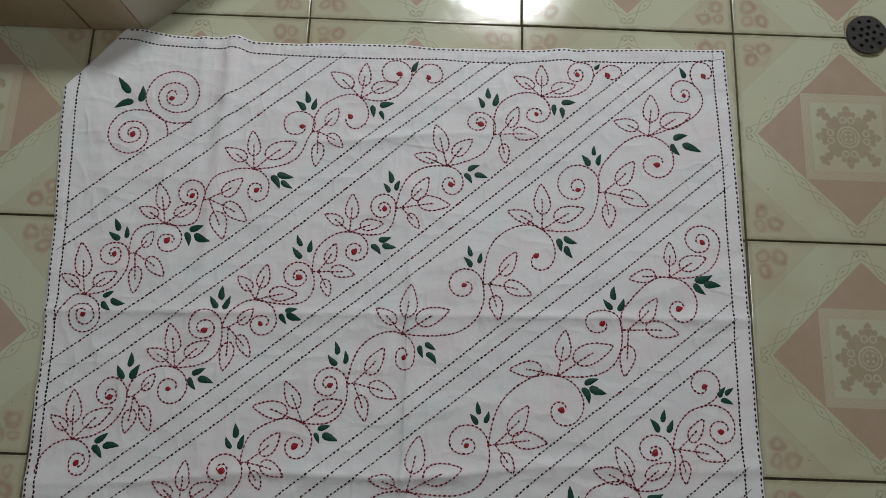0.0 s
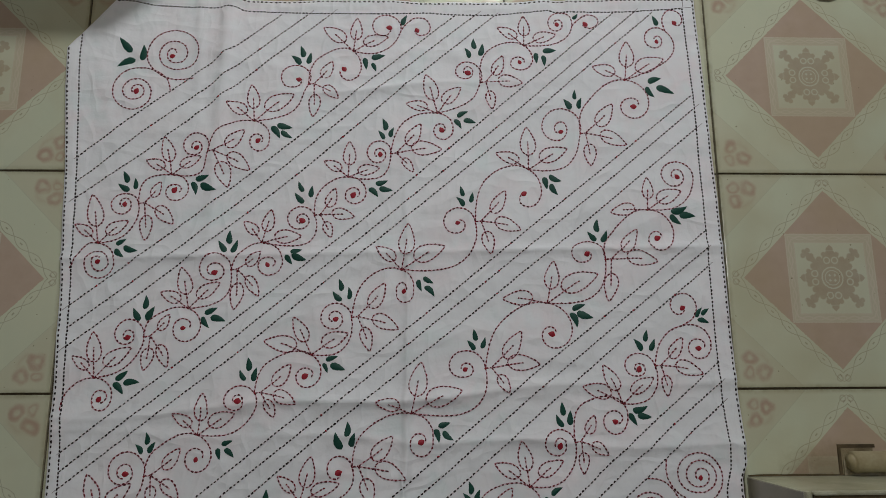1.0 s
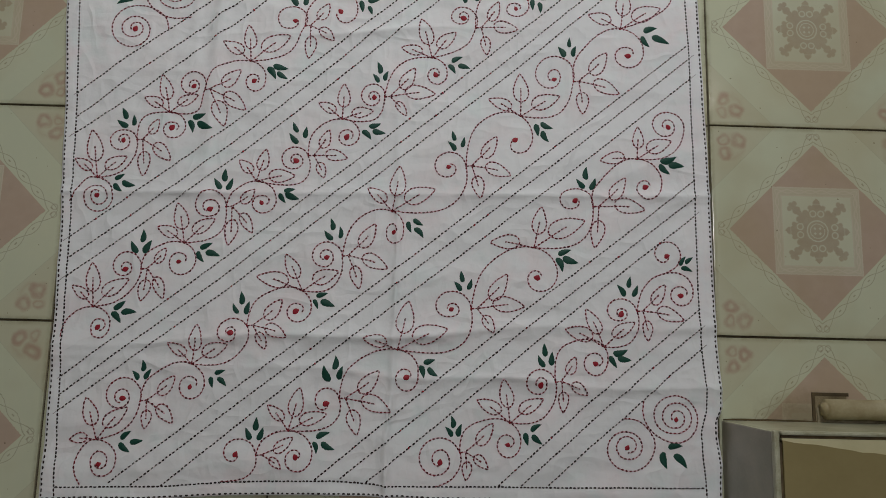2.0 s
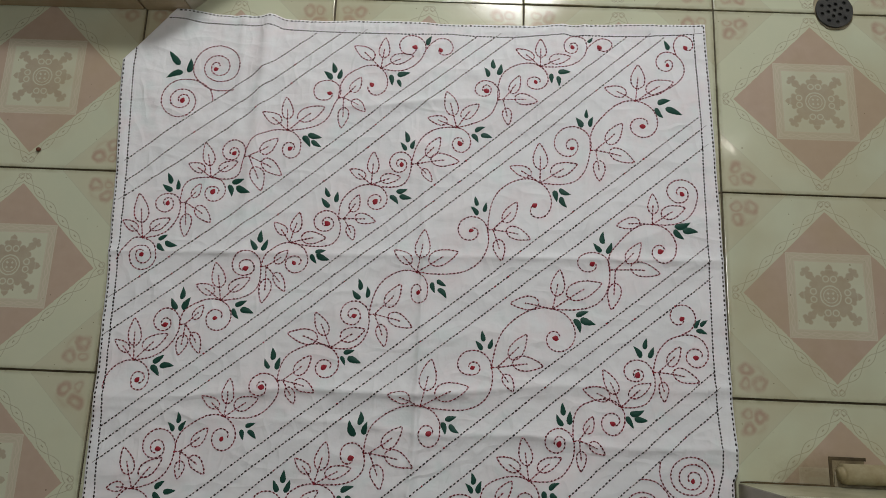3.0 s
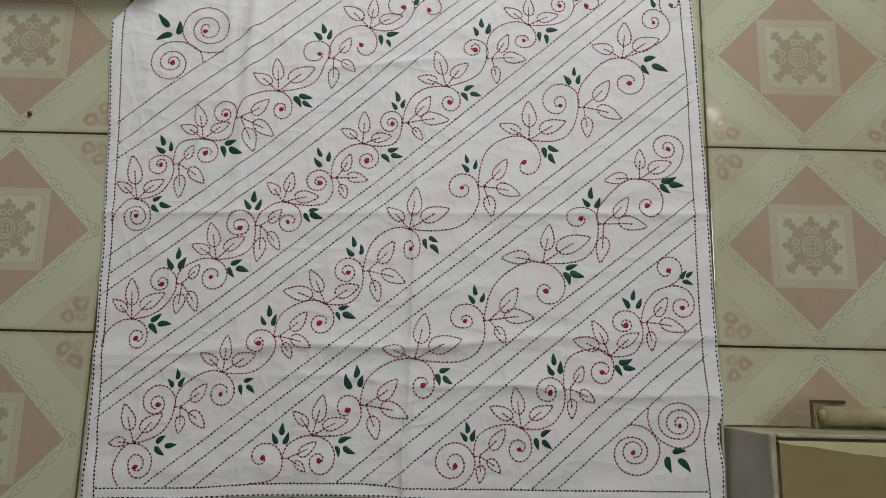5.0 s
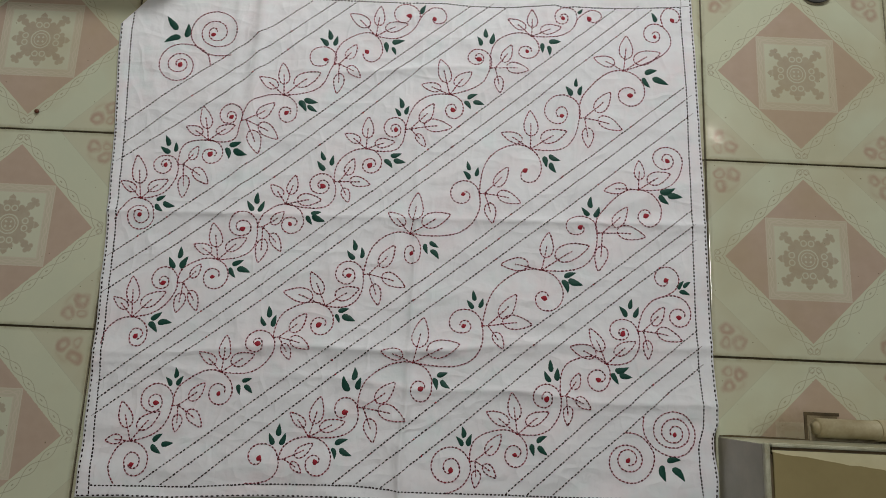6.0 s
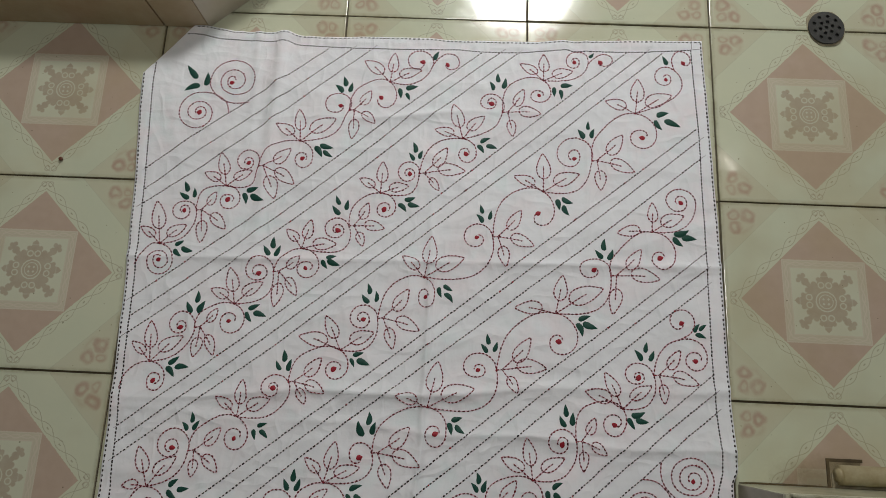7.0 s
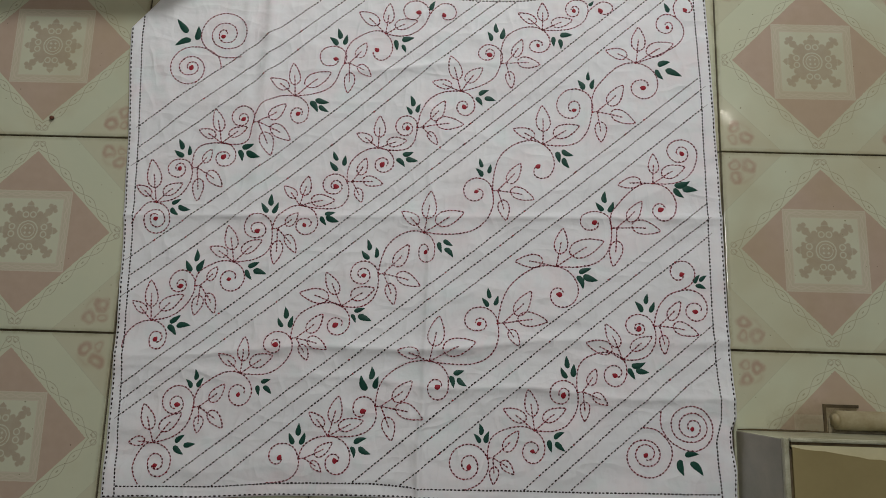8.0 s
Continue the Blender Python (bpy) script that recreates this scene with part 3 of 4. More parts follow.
def stitches(paths, dash=0.0041, gap=0.0015, width=0.0023):
    """Running stitches along paths: a small raised bar of thread for each."""
    verts, faces = [], []
    for path in paths:
        line = smooth_line(path, 0.0004)
        n = len(line)
        i = rng.uniform(0, 3)
        while i + 4 < n:
            length = dash * rng.uniform(0.8, 1.15) / 0.0004
            k0, k1 = int(i), min(n - 1, int(i + length))
            i += length + gap * rng.uniform(0.75, 1.3) / 0.0004
            p, q = line[k0], line[k1]
            d = q - p
            size = math.hypot(*d)
            if size < 0.0008:
                continue
            d = d / size
            side = np.array((-d[1], d[0])) * width * rng.uniform(0.42, 0.58)
            if past_fold(*p) > -0.0005 or past_fold(*q) > -0.0005:
                continue
            m = (p + q) / 2 + side * rng.uniform(-0.35, 0.35)
            zp, zq, zm = cloth_z(*p), cloth_z(*q), cloth_z(*m)
            b = len(verts)
            verts += [(p[0], p[1], zp - 0.0002), (m[0] + side[0], m[1] + side[1], zm), (m[0] - side[0], m[1] - side[1], zm), (q[0], q[1], zq - 0.0002),
                      (p[0] * 0.9 + q[0] * 0.1 + side[0] * 0.8, p[1] * 0.9 + q[1] * 0.1 + side[1] * 0.8, zp), (p[0] * 0.9 + q[0] * 0.1 - side[0] * 0.8, p[1] * 0.9 + q[1] * 0.1 - side[1] * 0.8, zp),
                      (p[0] * 0.1 + q[0] * 0.9 + side[0] * 0.8, p[1] * 0.1 + q[1] * 0.9 + side[1] * 0.8, zq), (p[0] * 0.1 + q[0] * 0.9 - side[0] * 0.8, p[1] * 0.1 + q[1] * 0.9 - side[1] * 0.8, zq),
                      (m[0], m[1], zm + 0.0012), (p[0] * 0.9 + q[0] * 0.1, p[1] * 0.9 + q[1] * 0.1, zp + 0.0010), (p[0] * 0.1 + q[0] * 0.9, p[1] * 0.1 + q[1] * 0.9, zq + 0.0010)]
            faces += [(b, b + 9, b + 4), (b, b + 5, b + 9), (b + 4, b + 9, b + 8, b + 1), (b + 5, b + 2, b + 8, b + 9),
                      (b + 1, b + 8, b + 10, b + 6), (b + 2, b + 7, b + 10, b + 8), (b + 3, b + 6, b + 10), (b + 3, b + 10, b + 7)]
    return verts, faces


def tracing(paths, width=0.0017):
    """The faded drawn line under the stitches."""
    verts, faces = [], []
    for path in paths:
        line = smooth_line(path, 0.0025)
        if len(line) < 3:
            continue
        way = np.gradient(line, axis=0)
        way = way / np.maximum(1e-9, np.hypot(way[:, 0], way[:, 1]))[:, None]
        b = len(verts)
        for (x, y), (dx, dy) in zip(line, way):
            w = width * rng.uniform(0.35, 0.65)
            z = cloth_z(x, y) + 0.0003
            verts += [(x - dy * w, y + dx * w, z), (x + dy * w, y - dx * w, z)]
        for i in range(len(line) - 1):
            if past_fold(*line[i]) < -0.002:
                faces.append((b + 2 * i, b + 2 * i + 1, b + 2 * i + 3, b + 2 * i + 2))
    return verts, faces


def stitched(name, paths, mat, label="", trace=None, gap=0.0015):
    v, f = stitches(paths, gap=gap)
    ob = part(name, raw(name, v, f, mat), mat, cloth, label)
    if trace:
        v, f = tracing(paths)
        part("tracing", raw("tracing", v, f, trace), trace, ob, "faded pink drawn line")
    return ob


def satin(name, base, tip, width, mat, label="", lean=0.62):
    """A filled leaf or dot of satin stitch: domed, pointed at the tip, combed by threads."""
    base, tip = np.array(base, dtype=float), np.array(tip, dtype=float)
    d = tip - base
    size = math.hypot(*d)
    d = d / size
    side = np.array((-d[1], d[0]))
    bend = rng.uniform(-0.10, 0.10) * size
    n, verts, faces = 15, [], []
    for i in range(n + 1):
        t = i / n
        w = width * 0.5 * (math.sin(math.pi * min(1.0, t ** lean)) ** 0.8 if t < 1 else 0) * (1 - 0.12 * t) * rng.uniform(0.92, 1.06)
        c = base + d * size * t + side * bend * math.sin(math.pi * t)
        for k in (-1.0, -0.6, 0.0, 0.6, 1.0):
            p = c + side * w * k
            verts.append((p[0], p[1], cloth_z(*p) + 0.0001 + 0.0011 * (1 - k * k) * min(1, 4 * t * (1 - t) + 0.2) + rng.uniform(0, 0.00015)))
    for i in range(n):
        for k in range(4):
            b = i * 5 + k
            faces.append((b, b + 1, b + 6, b + 5))
    return part(name, raw(name, verts, faces, mat, True), mat, cloth, label)


def red_dot(x, y, r=0.0043):
    a = rng.uniform(0, 3.1)
    r *= rng.uniform(0.85, 1.2)
    return satin("embroidered_dot", (x - r * math.cos(a), y - r * math.sin(a)), (x + r * math.cos(a), y + r * math.sin(a)), r * 1.65, THREAD_RED, "", 0.9)


def outline_leaf(nx, ny, tx, ty, bend):
    """Stem, leaf outline and midrib, from the node to the tip."""
    dx, dy = tx - nx, ty - ny
    bx, by = nx + dx * 0.33 - dy * bend, ny + dy * 0.33 + dx * bend
    lx, ly = tx - bx, ty - by
    size = math.hypot(lx, ly)
    ux, uy = lx / size, ly / size
    w = min(0.5 * size, 0.0265) * rng.uniform(0.90, 1.08)
    rings = []
    for sgn in (1, -1):
        side = []
        for i in range(19):
            t = i / 18
            q = sgn * w * 0.5 * math.sin(math.pi * t ** 0.66) ** 0.82
            side.append((bx + lx * t - uy * q, by + ly * t + ux * q))
        rings.append(side)
    rib = hermite((nx, ny), (dx * 0.35, dy * 0.35), (bx + lx * 0.5, by + ly * 0.5), (lx * 0.5, ly * 0.5), 14)
    return [rings[0] + rings[1][::-1], rib]


def knot(x, y):
    """A small lump of red thread where stitches meet."""
    a, q = rng.uniform(0, 3.1), rng.uniform(0.0012, 0.0020)
    satin("thread_knot", (x - q * math.cos(a), y - q * math.sin(a)), (x + q * math.cos(a), y + q * math.sin(a)), q * 1.5, THREAD_RED, "", 0.9)


LAST = [Vector((0, 0))]


def begin(x, y):
    """Where a vine or a corner scroll starts."""
    LAST[0] = Vector((x, y))


def motif(sense, x, y, via, dot, radii, greens, leaves):
    """A node of a vine: the stem that leads to it, the scroll that winds from it to a dot, outlined leaves and a sprig of green ones. Offsets in millimetres."""
    here, mid, heart = Vector((x, y)), Vector((x + via[0] / 1000, y + via[1] / 1000)), Vector((x + dot[0] / 1000, y + dot[1] / 1000))
    wind = spiral(*heart, x, y, sense, radii)
    ahead = (Vector(wind[2]) - here).normalized() * (here - mid).length * 1.15
    through_mid = (here - LAST[0]) * 0.55
    lead = hermite(LAST[0], (mid - LAST[0]) * 1.6 - through_mid * 0.6, mid, through_mid, 20)[:-1] + hermite(mid, through_mid, here, ahead, 20)
    paths = [lead + wind[1:]]
    for i, (lx, ly) in enumerate(leaves):
        if sense > 0:
            # the leaves of a fork branch from a short stalk
            hx, hy = x + 0.008, y + 0.001
            paths += outline_leaf(hx, hy, x + lx / 1000, y + ly / 1000, (-0.10, 0.10, 0.06)[i])
            if i == 0:
                paths.append([(x, y), (hx, hy)])
        else:
            paths += outline_leaf(x, y, x + lx / 1000, y + ly / 1000, (-0.10, -0.03, 0.10)[i])
    stitched("stitched_motif", paths, THREAD_VINE, "", TRACE_RED)
    red_dot(*heart)
    if leaves:
        knot(x, y)
    for bx, by, tx, ty in greens:
        size = math.hypot(tx - bx, ty - by) / 1000
        satin("embroidered_leaf", (x + bx / 1000, y + by / 1000), (x + tx / 1000, y + ty / 1000), min(0.0108, size * rng.uniform(0.42, 0.47)), THREAD_GREEN)
    LAST[0] = here


def fork(x, y, **rest):
    motif(1, x, y, **rest)


def sprig(x, y, **rest):
    motif(-1, x, y, **rest)


def pencil(x0, y0, x1, y1):
    v, f = tracing([[(x0, y0), ((x0 + x1) / 2, (y0 + y1) / 2 + 0.0003), (x1, y1)]], 0.0009)
    part("pencil_mark", raw("pencil_mark", v, f, PENCIL), PENCIL, cloth, "thin grey pencil mark")


STRIPE_COUNT = [0]


def stripe(x0, y0, x1, y1, sway):
    """A slanting line of stitches, a little bent, with pencil ends on the hem."""
    nx, ny = y0 - y1, x1 - x0
    size = math.hypot(nx, ny)
    k = STRIPE_COUNT[0]
    STRIPE_COUNT[0] += 1
    line = []
    for i in range(81):
        t = i / 80
        w = (float(np.interp(t, (0, 0.25, 0.5, 0.75, 1), (0, *sway, 0))) / 1000 + 0.0008 * noise.noise((t * 9, k * 1.7, 0))) / size
        line.append((x0 + (x1 - x0) * t + nx * w, y0 + (y1 - y0) * t + ny * w))
    for _ in range(2):
        line[1:-1] = [((a[0] + b[0] + c[0]) / 3, (a[1] + b[1] + c[1]) / 3) for a, b, c in zip(line, line[1:], line[2:])]
    stitched("stitched_line", [line], THREAD_LINE, "", TRACE)
    for _ in range(int(size * 6)):
        knot(*line[rng.randrange(5, 76)])
    ux, uy = (x1 - x0) / size, (y1 - y0) / size
    reach = rng.uniform(0.006, 0.013)
    if k < 9 and k % 3 != 1:
        pencil(x0, y0, x0 - ux * reach, y0 - uy * reach)
    if k % 3 != 0:
        pencil(x1, y1, x1 + ux * reach * 0.9, y1 + uy * reach * 0.9)


# the five vines, then the scrolls in two corners
begin(0.0102, -0.4373)
sprig(0.0450, -0.4032, via=(-17, -4), dot=(2, -25), radii=(22.5, 20.8, 21.7, 22.3, 20.4, 17.9, 15.4, 13.7, 13.6, 13.6, 13.4, 12.4, 10.1, 8.4, 8.1, 7.4, 5.1,),
      greens=((24, -2, 37, 6), (23, -8, 36, -19), (34, -5, 53, -10),), leaves=((-33, 26), (-14, 68), (38, 31),))
fork(0.0939, -0.3480, via=(-12, -41), dot=(-18, -1), radii=(16.1, 15.0, 16.8, 18.7, 16.3, 13.3, 10.2, 8.1, 8.1, 8.6, 8.1, 6.8, 4.4,),
     greens=((-17, 29, -24, 46), (-14, 18, -30, 28), (-6, 20, -7, 36),), leaves=((28, 31), (49, -29), (12, -52),))
sprig(0.1359, -0.3070, via=(-35, -8), dot=(5, -22), radii=(20.7, 18.6, 16.9, 15.4, 13.9, 12.3, 10.2, 8.4, 8.5, 8.9, 6.1,),
      greens=((32, -7, 51, -1), (39, -13, 62, -22), (28, -10, 34, -29),), leaves=((-37, 21), (-14, 55), (38, 27),))
fork(0.1823, -0.2732, via=(-9, -31), dot=(-16, 6), radii=(18.5, 20.2, 20.5, 19.0, 15.8, 11.7, 9.3, 8.0, 7.8, 8.6, 8.4, 7.2, 5.4,),
     greens=(), leaves=((49, 32), (59, -27), (30, -52),))
sprig(0.2438, -0.2283, via=(-45, -11), dot=(7, -29), radii=(21.7, 16.0, 15.1, 15.1, 13.6, 12.2, 11.3, 10.1, 8.4, 6.5, 4.5,),
      greens=((25, -8, 37, -26), (32, -6, 54, -10), (38, -15, 54, -25),), leaves=((-40, 28), (-6, 55), (55, 40),))
fork(0.3179, -0.1728, via=(-22, -41), dot=(-14, 7), radii=(17.6, 19.7, 22.1, 25.6, 22.1, 13.2, 7.8, 4.8, 3.6,),
     greens=((-8, 41, -13, 59), (-12, 30, -26, 44), (-2, 31, 2, 49),), leaves=((33, 36), (43, -21), (7, -49),))
sprig(0.3802, -0.1213, via=(-49, -11), dot=(-13, -28), radii=(25.9, 22.6, 18.2, 10.1, 5.5,),
      greens=((16, -10, 19, -28), (26, -11, 46, -6), (27, -18, 33, -31),), leaves=((-44, 37), (5, 52), (50, 23),))
fork(0.4471, -0.0929, via=(-27, -29), dot=(-16, 8), radii=(17.6, 18.6, 21.6, 24.7, 21.2, 12.9, 4.9, 3.7,),
     greens=((3, 12, 10, 29),), leaves=())
sprig(0.4725, -0.0679, via=(-16, -10), dot=(-1, -20), radii=(21.2, 18.1, 10.4, 6.1, 3.7, 3.2,),
      greens=(), leaves=())
begin(0.0178, -0.6214)
sprig(0.0553, -0.5804, via=(-30, -14), dot=(9, -27), radii=(21.9, 16.8, 15.5, 15.0, 12.1, 9.2, 9.3, 10.9, 11.5, 10.6, 7.2, 4.9,),
      greens=((28, -3, 43, 9), (26, -6, 39, -21), (38, -7, 59, -6),), leaves=((-30, 28), (-6, 60), (45, 39),))
fork(0.1152, -0.5279, via=(-20, -38), dot=(-21, -1), radii=(23.1, 23.9, 20.2, 15.7, 11.1, 8.3, 7.9, 8.4, 9.4, 9.8, 7.5, 5.3, 3.7,),
     greens=((-2, 36, -2, 55), (-7, 21, -17, 38), (2, 21, 11, 40),), leaves=((31, 30), (32, -40), (2, -44),))
sprig(0.1696, -0.4909, via=(-44, -11), dot=(-5, -26), radii=(24.5, 21.9, 19.2, 16.6, 14.1, 12.8, 12.8, 12.5, 11.7, 7.6,),
      greens=((22, -7, 39, 1), (30, -12, 50, -17), (19, -11, 29, -26),), leaves=((-38, 22), (-13, 56), (40, 35),))
fork(0.2233, -0.4393, via=(-8, -38), dot=(-22, -3), radii=(24.8, 25.4, 22.5, 18.3, 12.9, 10.5, 11.6, 12.8, 12.9, 12.3, 11.1, 8.3, 4.0,),
     greens=((-4, 35, -4, 54), (-8, 24, -19, 40), (0, 23, 7, 41),), leaves=((39, 25), (38, -36), (6, -54),))
sprig(0.2625, -0.4023, via=(-29, -15), dot=(9, -30), radii=(25.5, 20.8, 17.4, 15.0, 13.5, 13.0, 11.6, 10.0, 10.8, 10.8, 6.0,),
      greens=((33, -17, 42, -30), (41, -17, 61, -24), (39, -13, 55, -10),), leaves=((-26, 30), (11, 47), (53, 9),))
fork(0.3317, -0.3636, via=(-8, -39), dot=(-16, -7), radii=(18.5, 19.7, 20.8, 18.3, 13.7, 11.1, 9.5, 8.7, 8.8, 8.7, 8.5, 7.1, 4.1,),
     greens=((-16, 33, -23, 48), (-15, 17, -28, 32), (-6, 25, -4, 42),), leaves=((28, 39), (55, -2), (24, -32),))
sprig(0.3765, -0.3090, via=(-37, -18), dot=(8, -26), radii=(22.2, 17.8, 14.5, 12.4, 11.6, 11.7, 11.4, 11.0, 10.5, 8.9, 4.9,),
      greens=((38, -10, 55, -5), (43, -16, 62, -19), (29, -16, 42, -29),), leaves=((-34, 23), (1, 52), (44, 13),))
fork(0.4352, -0.2751, via=(-13, -33), dot=(-15, -1), radii=(17.7, 19.6, 19.2, 17.4, 14.4, 11.6, 9.3, 7.9, 8.2, 8.7, 8.3, 7.3, 4.8,),
     greens=((-7, 34, -12, 52), (-9, 21, -18, 34), (-1, 24, 4, 39),), leaves=((42, 45), (72, 7), (32, -27),))
sprig(0.5007, -0.2142, via=(-47, -14), dot=(6, -25), radii=(20.5, 16.8, 15.4, 14.5, 13.0, 11.5, 10.6, 9.6, 7.4, 5.3, 3.9,),
      greens=((28, -5, 44, 3), (37, -10, 55, -14), (24, -9, 34, -23),), leaves=((-45, 14), (-17, 59), (34, 40),))
fork(0.5625, -0.1676, via=(-16, -28), dot=(-18, 15), radii=(19.5, 16.9, 17.0, 17.9, 16.8, 11.5, 8.5, 7.5, 7.5, 9.0, 9.6, 7.5, 5.3,),
     greens=((-7, 52, -9, 69), (-15, 38, -22, 54), (0, 41, 4, 61),), leaves=((33, 42), (61, -1), (17, -40),))
sprig(0.6269, -0.1096, via=(-53, -9), dot=(-7, -26), radii=(21.5, 16.8, 13.1, 12.1, 13.6, 12.3, 9.3, 8.3, 8.3, 5.9,),
      greens=((17, -11, 18, -28), (27, -9, 47, -7), (27, -15, 29, -32),), leaves=((-38, 29), (0, 48), (48, 19),))
fork(0.6980, -0.0784, via=(-22, -26), dot=(-21, 4), radii=(21.6, 18.8, 15.9, 13.6, 12.2, 11.1, 9.4, 7.8, 7.7, 7.8, 6.1, 4.6,),
     greens=((2, 12, 10, 21),), leaves=())
sprig(0.7255, -0.0589, via=(-18, -9), dot=(-7, -15), radii=(20.8, 12.5, 5.8, 4.5, 3.7,),
      greens=(), leaves=())
begin(0.0598, -0.8104)
sprig(0.0756, -0.7529, via=(-25, -27), dot=(6, -31), radii=(26.9, 22.6, 18.7, 15.3, 12.1, 10.2, 12.9, 16.1, 14.4, 10.7, 7.5, 5.3, 4.6, 4.6, 4.0,),
      greens=((32, 1, 45, 12), (44, -3, 61, 0), (30, -4, 45, -15),), leaves=((-36, -1), (-18, 54), (38, 42),))
fork(0.1291, -0.7024, via=(-15, -34), dot=(-23, 3), radii=(25.1, 26.7, 25.6, 22.1, 16.6, 12.2, 9.8, 8.8, 9.4, 11.7, 12.1, 10.9, 8.0, 5.4,),
     greens=((0, 38, -1, 54), (-5, 27, -14, 39), (3, 28, 11, 42),), leaves=((43, 34), (44, -28), (8, -36),))
sprig(0.1928, -0.6529, via=(-51, -16), dot=(-1, -30), radii=(22.9, 18.5, 16.7, 15.3, 14.1, 13.5, 14.2, 14.0, 11.7, 7.4,),
      greens=((31, -12, 45, -7), (35, -17, 47, -28), (26, -16, 29, -31),), leaves=((-34, 27), (3, 53), (46, 27),))
fork(0.2625, -0.6009, via=(-18, -45), dot=(-21, -10), radii=(20.3, 18.3, 17.8, 15.5, 12.4, 9.8, 7.7, 6.9, 7.9, 7.8, 6.5, 4.9,),
     greens=((-9, 28, -11, 46), (-13, 16, -21, 30), (-3, 15, 1, 33),), leaves=((45, 37), (54, -14), (26, -31),))
sprig(0.3334, -0.5522, via=(-55, -9), dot=(-7, -28), radii=(23.0, 18.5, 15.3, 13.4, 12.4, 11.7, 11.4, 11.1, 11.1, 7.5,),
      greens=((19, -7, 35, -2), (25, -13, 45, -20), (16, -11, 22, -24),), leaves=((-63, 18), (-25, 50), (48, 28),))
fork(0.3853, -0.5032, via=(-11, -42), dot=(-21, -2), radii=(21.0, 20.9, 20.7, 19.3, 15.8, 12.8, 10.3, 8.9, 9.6, 10.5, 10.2, 8.4, 4.5,),
     greens=((-14, 35, -18, 52), (-14, 22, -26, 35), (-4, 24, -5, 41),), leaves=((44, 46), (63, -16), (25, -45),))
sprig(0.4516, -0.4396, via=(-48, -13), dot=(3, -29), radii=(18.8, 13.1, 14.3, 15.6, 12.9, 10.1, 11.6, 11.9, 5.6, 3.8,),
      greens=((29, -10, 43, -18), (22, -13, 27, -29), (31, -22, 44, -36),), leaves=((-35, 32), (9, 64), (59, 33),))
fork(0.5522, -0.3724, via=(-21, -57), dot=(-24, -2), radii=(22.9, 21.5, 20.6, 19.1, 16.6, 14.1, 11.9, 9.3, 6.2, 4.3,),
     greens=((-16, 36, -20, 51), (-15, 22, -26, 35), (-6, 27, -3, 42),), leaves=((43, 45), (63, -12), (21, -46),))
sprig(0.6287, -0.2967, via=(-59, -13), dot=(-8, -35), radii=(27.6, 23.8, 21.7, 16.0, 5.7, 3.5,),
      greens=((21, -11, 25, -29), (28, -9, 46, -17), (30, -21, 40, -37),), leaves=((-46, 24), (-2, 63), (56, 31),))
fork(0.7034, -0.2436, via=(-20, -47), dot=(-27, 3), radii=(31.2, 34.5, 32.3, 26.7, 18.5, 12.5, 9.0, 7.8, 10.5, 14.8, 12.6, 8.3, 3.6,),
     greens=((-6, 50, -6, 65), (-12, 36, -22, 52), (-1, 37, 4, 54),), leaves=((49, 46), (67, -16), (14, -48),))
sprig(0.7729, -0.1613, via=(-58, -36), dot=(10, -40), radii=(31.2, 23.8, 19.9, 18.2, 17.8, 18.7, 16.4, 13.2, 11.6, 8.3,),
      greens=((33, -3, 53, 3), (30, -10, 42, -26), (45, -10, 71, -20),), leaves=((-48, 20), (5, 61), (59, 34),))
fork(0.8377, -0.0837, via=(4, -41), dot=(-14, -16), radii=(22.0, 20.4, 17.2, 12.7, 9.8, 8.1, 7.6, 8.8, 8.6, 5.2,),
     greens=((-12, 9, -19, 25),), leaves=())
sprig(0.8493, -0.0490, via=(-15, -13), dot=(2, -21), radii=(16.7, 11.7, 6.4, 2.0, 2.0,),
      greens=(), leaves=())
begin(0.2396, -0.8029)
fork(0.2843, -0.7688, via=(-9, -26), dot=(-27, 1), radii=(22.8, 18.9, 17.1, 15.0, 11.8, 8.3, 5.0, 3.9,),
     greens=((-3, 31, -2, 49), (-9, 19, -16, 35), (1, 19, 7, 36),), leaves=((47, 24), (34, -17),))
sprig(0.3244, -0.7370, via=(-30, -10), dot=(11, -33), radii=(28.1, 22.8, 20.5, 19.2, 16.4, 13.2, 11.1, 9.5, 8.1, 6.4, 4.1,),
      greens=((37, -8, 55, -1), (34, -13, 38, -29), (44, -14, 62, -23),), leaves=((-29, 33), (13, 57), (50, 23),))
fork(0.3897, -0.6944, via=(-11, -35), dot=(-17, -7), radii=(20.4, 20.2, 16.0, 12.0, 8.3, 4.7, 2.9, 2.8,),
     greens=((-8, 38, -7, 57), (-14, 22, -22, 44), (-2, 25, 3, 43),), leaves=((52, 38), (69, -15), (25, -47),))
sprig(0.4651, -0.6279, via=(-59, -21), dot=(13, -36), radii=(25.6, 16.3, 15.6, 18.2, 17.5, 15.1, 13.3, 11.3, 8.7, 6.2, 3.9,),
      greens=((35, -17, 51, -12), (31, -20, 36, -37), (41, -23, 55, -34),), leaves=((-47, 14), (13, 66), (67, 29),))
fork(0.5631, -0.5711, via=(-19, -53), dot=(-27, -1), radii=(25.6, 24.2, 23.7, 20.3, 13.2, 10.1, 10.4, 10.4, 9.3, 8.0, 6.5, 4.9,),
     greens=((-12, 36, -15, 52), (-14, 24, -24, 37), (-5, 26, 0, 41),), leaves=((49, 49), (73, 5), (31, -32),))
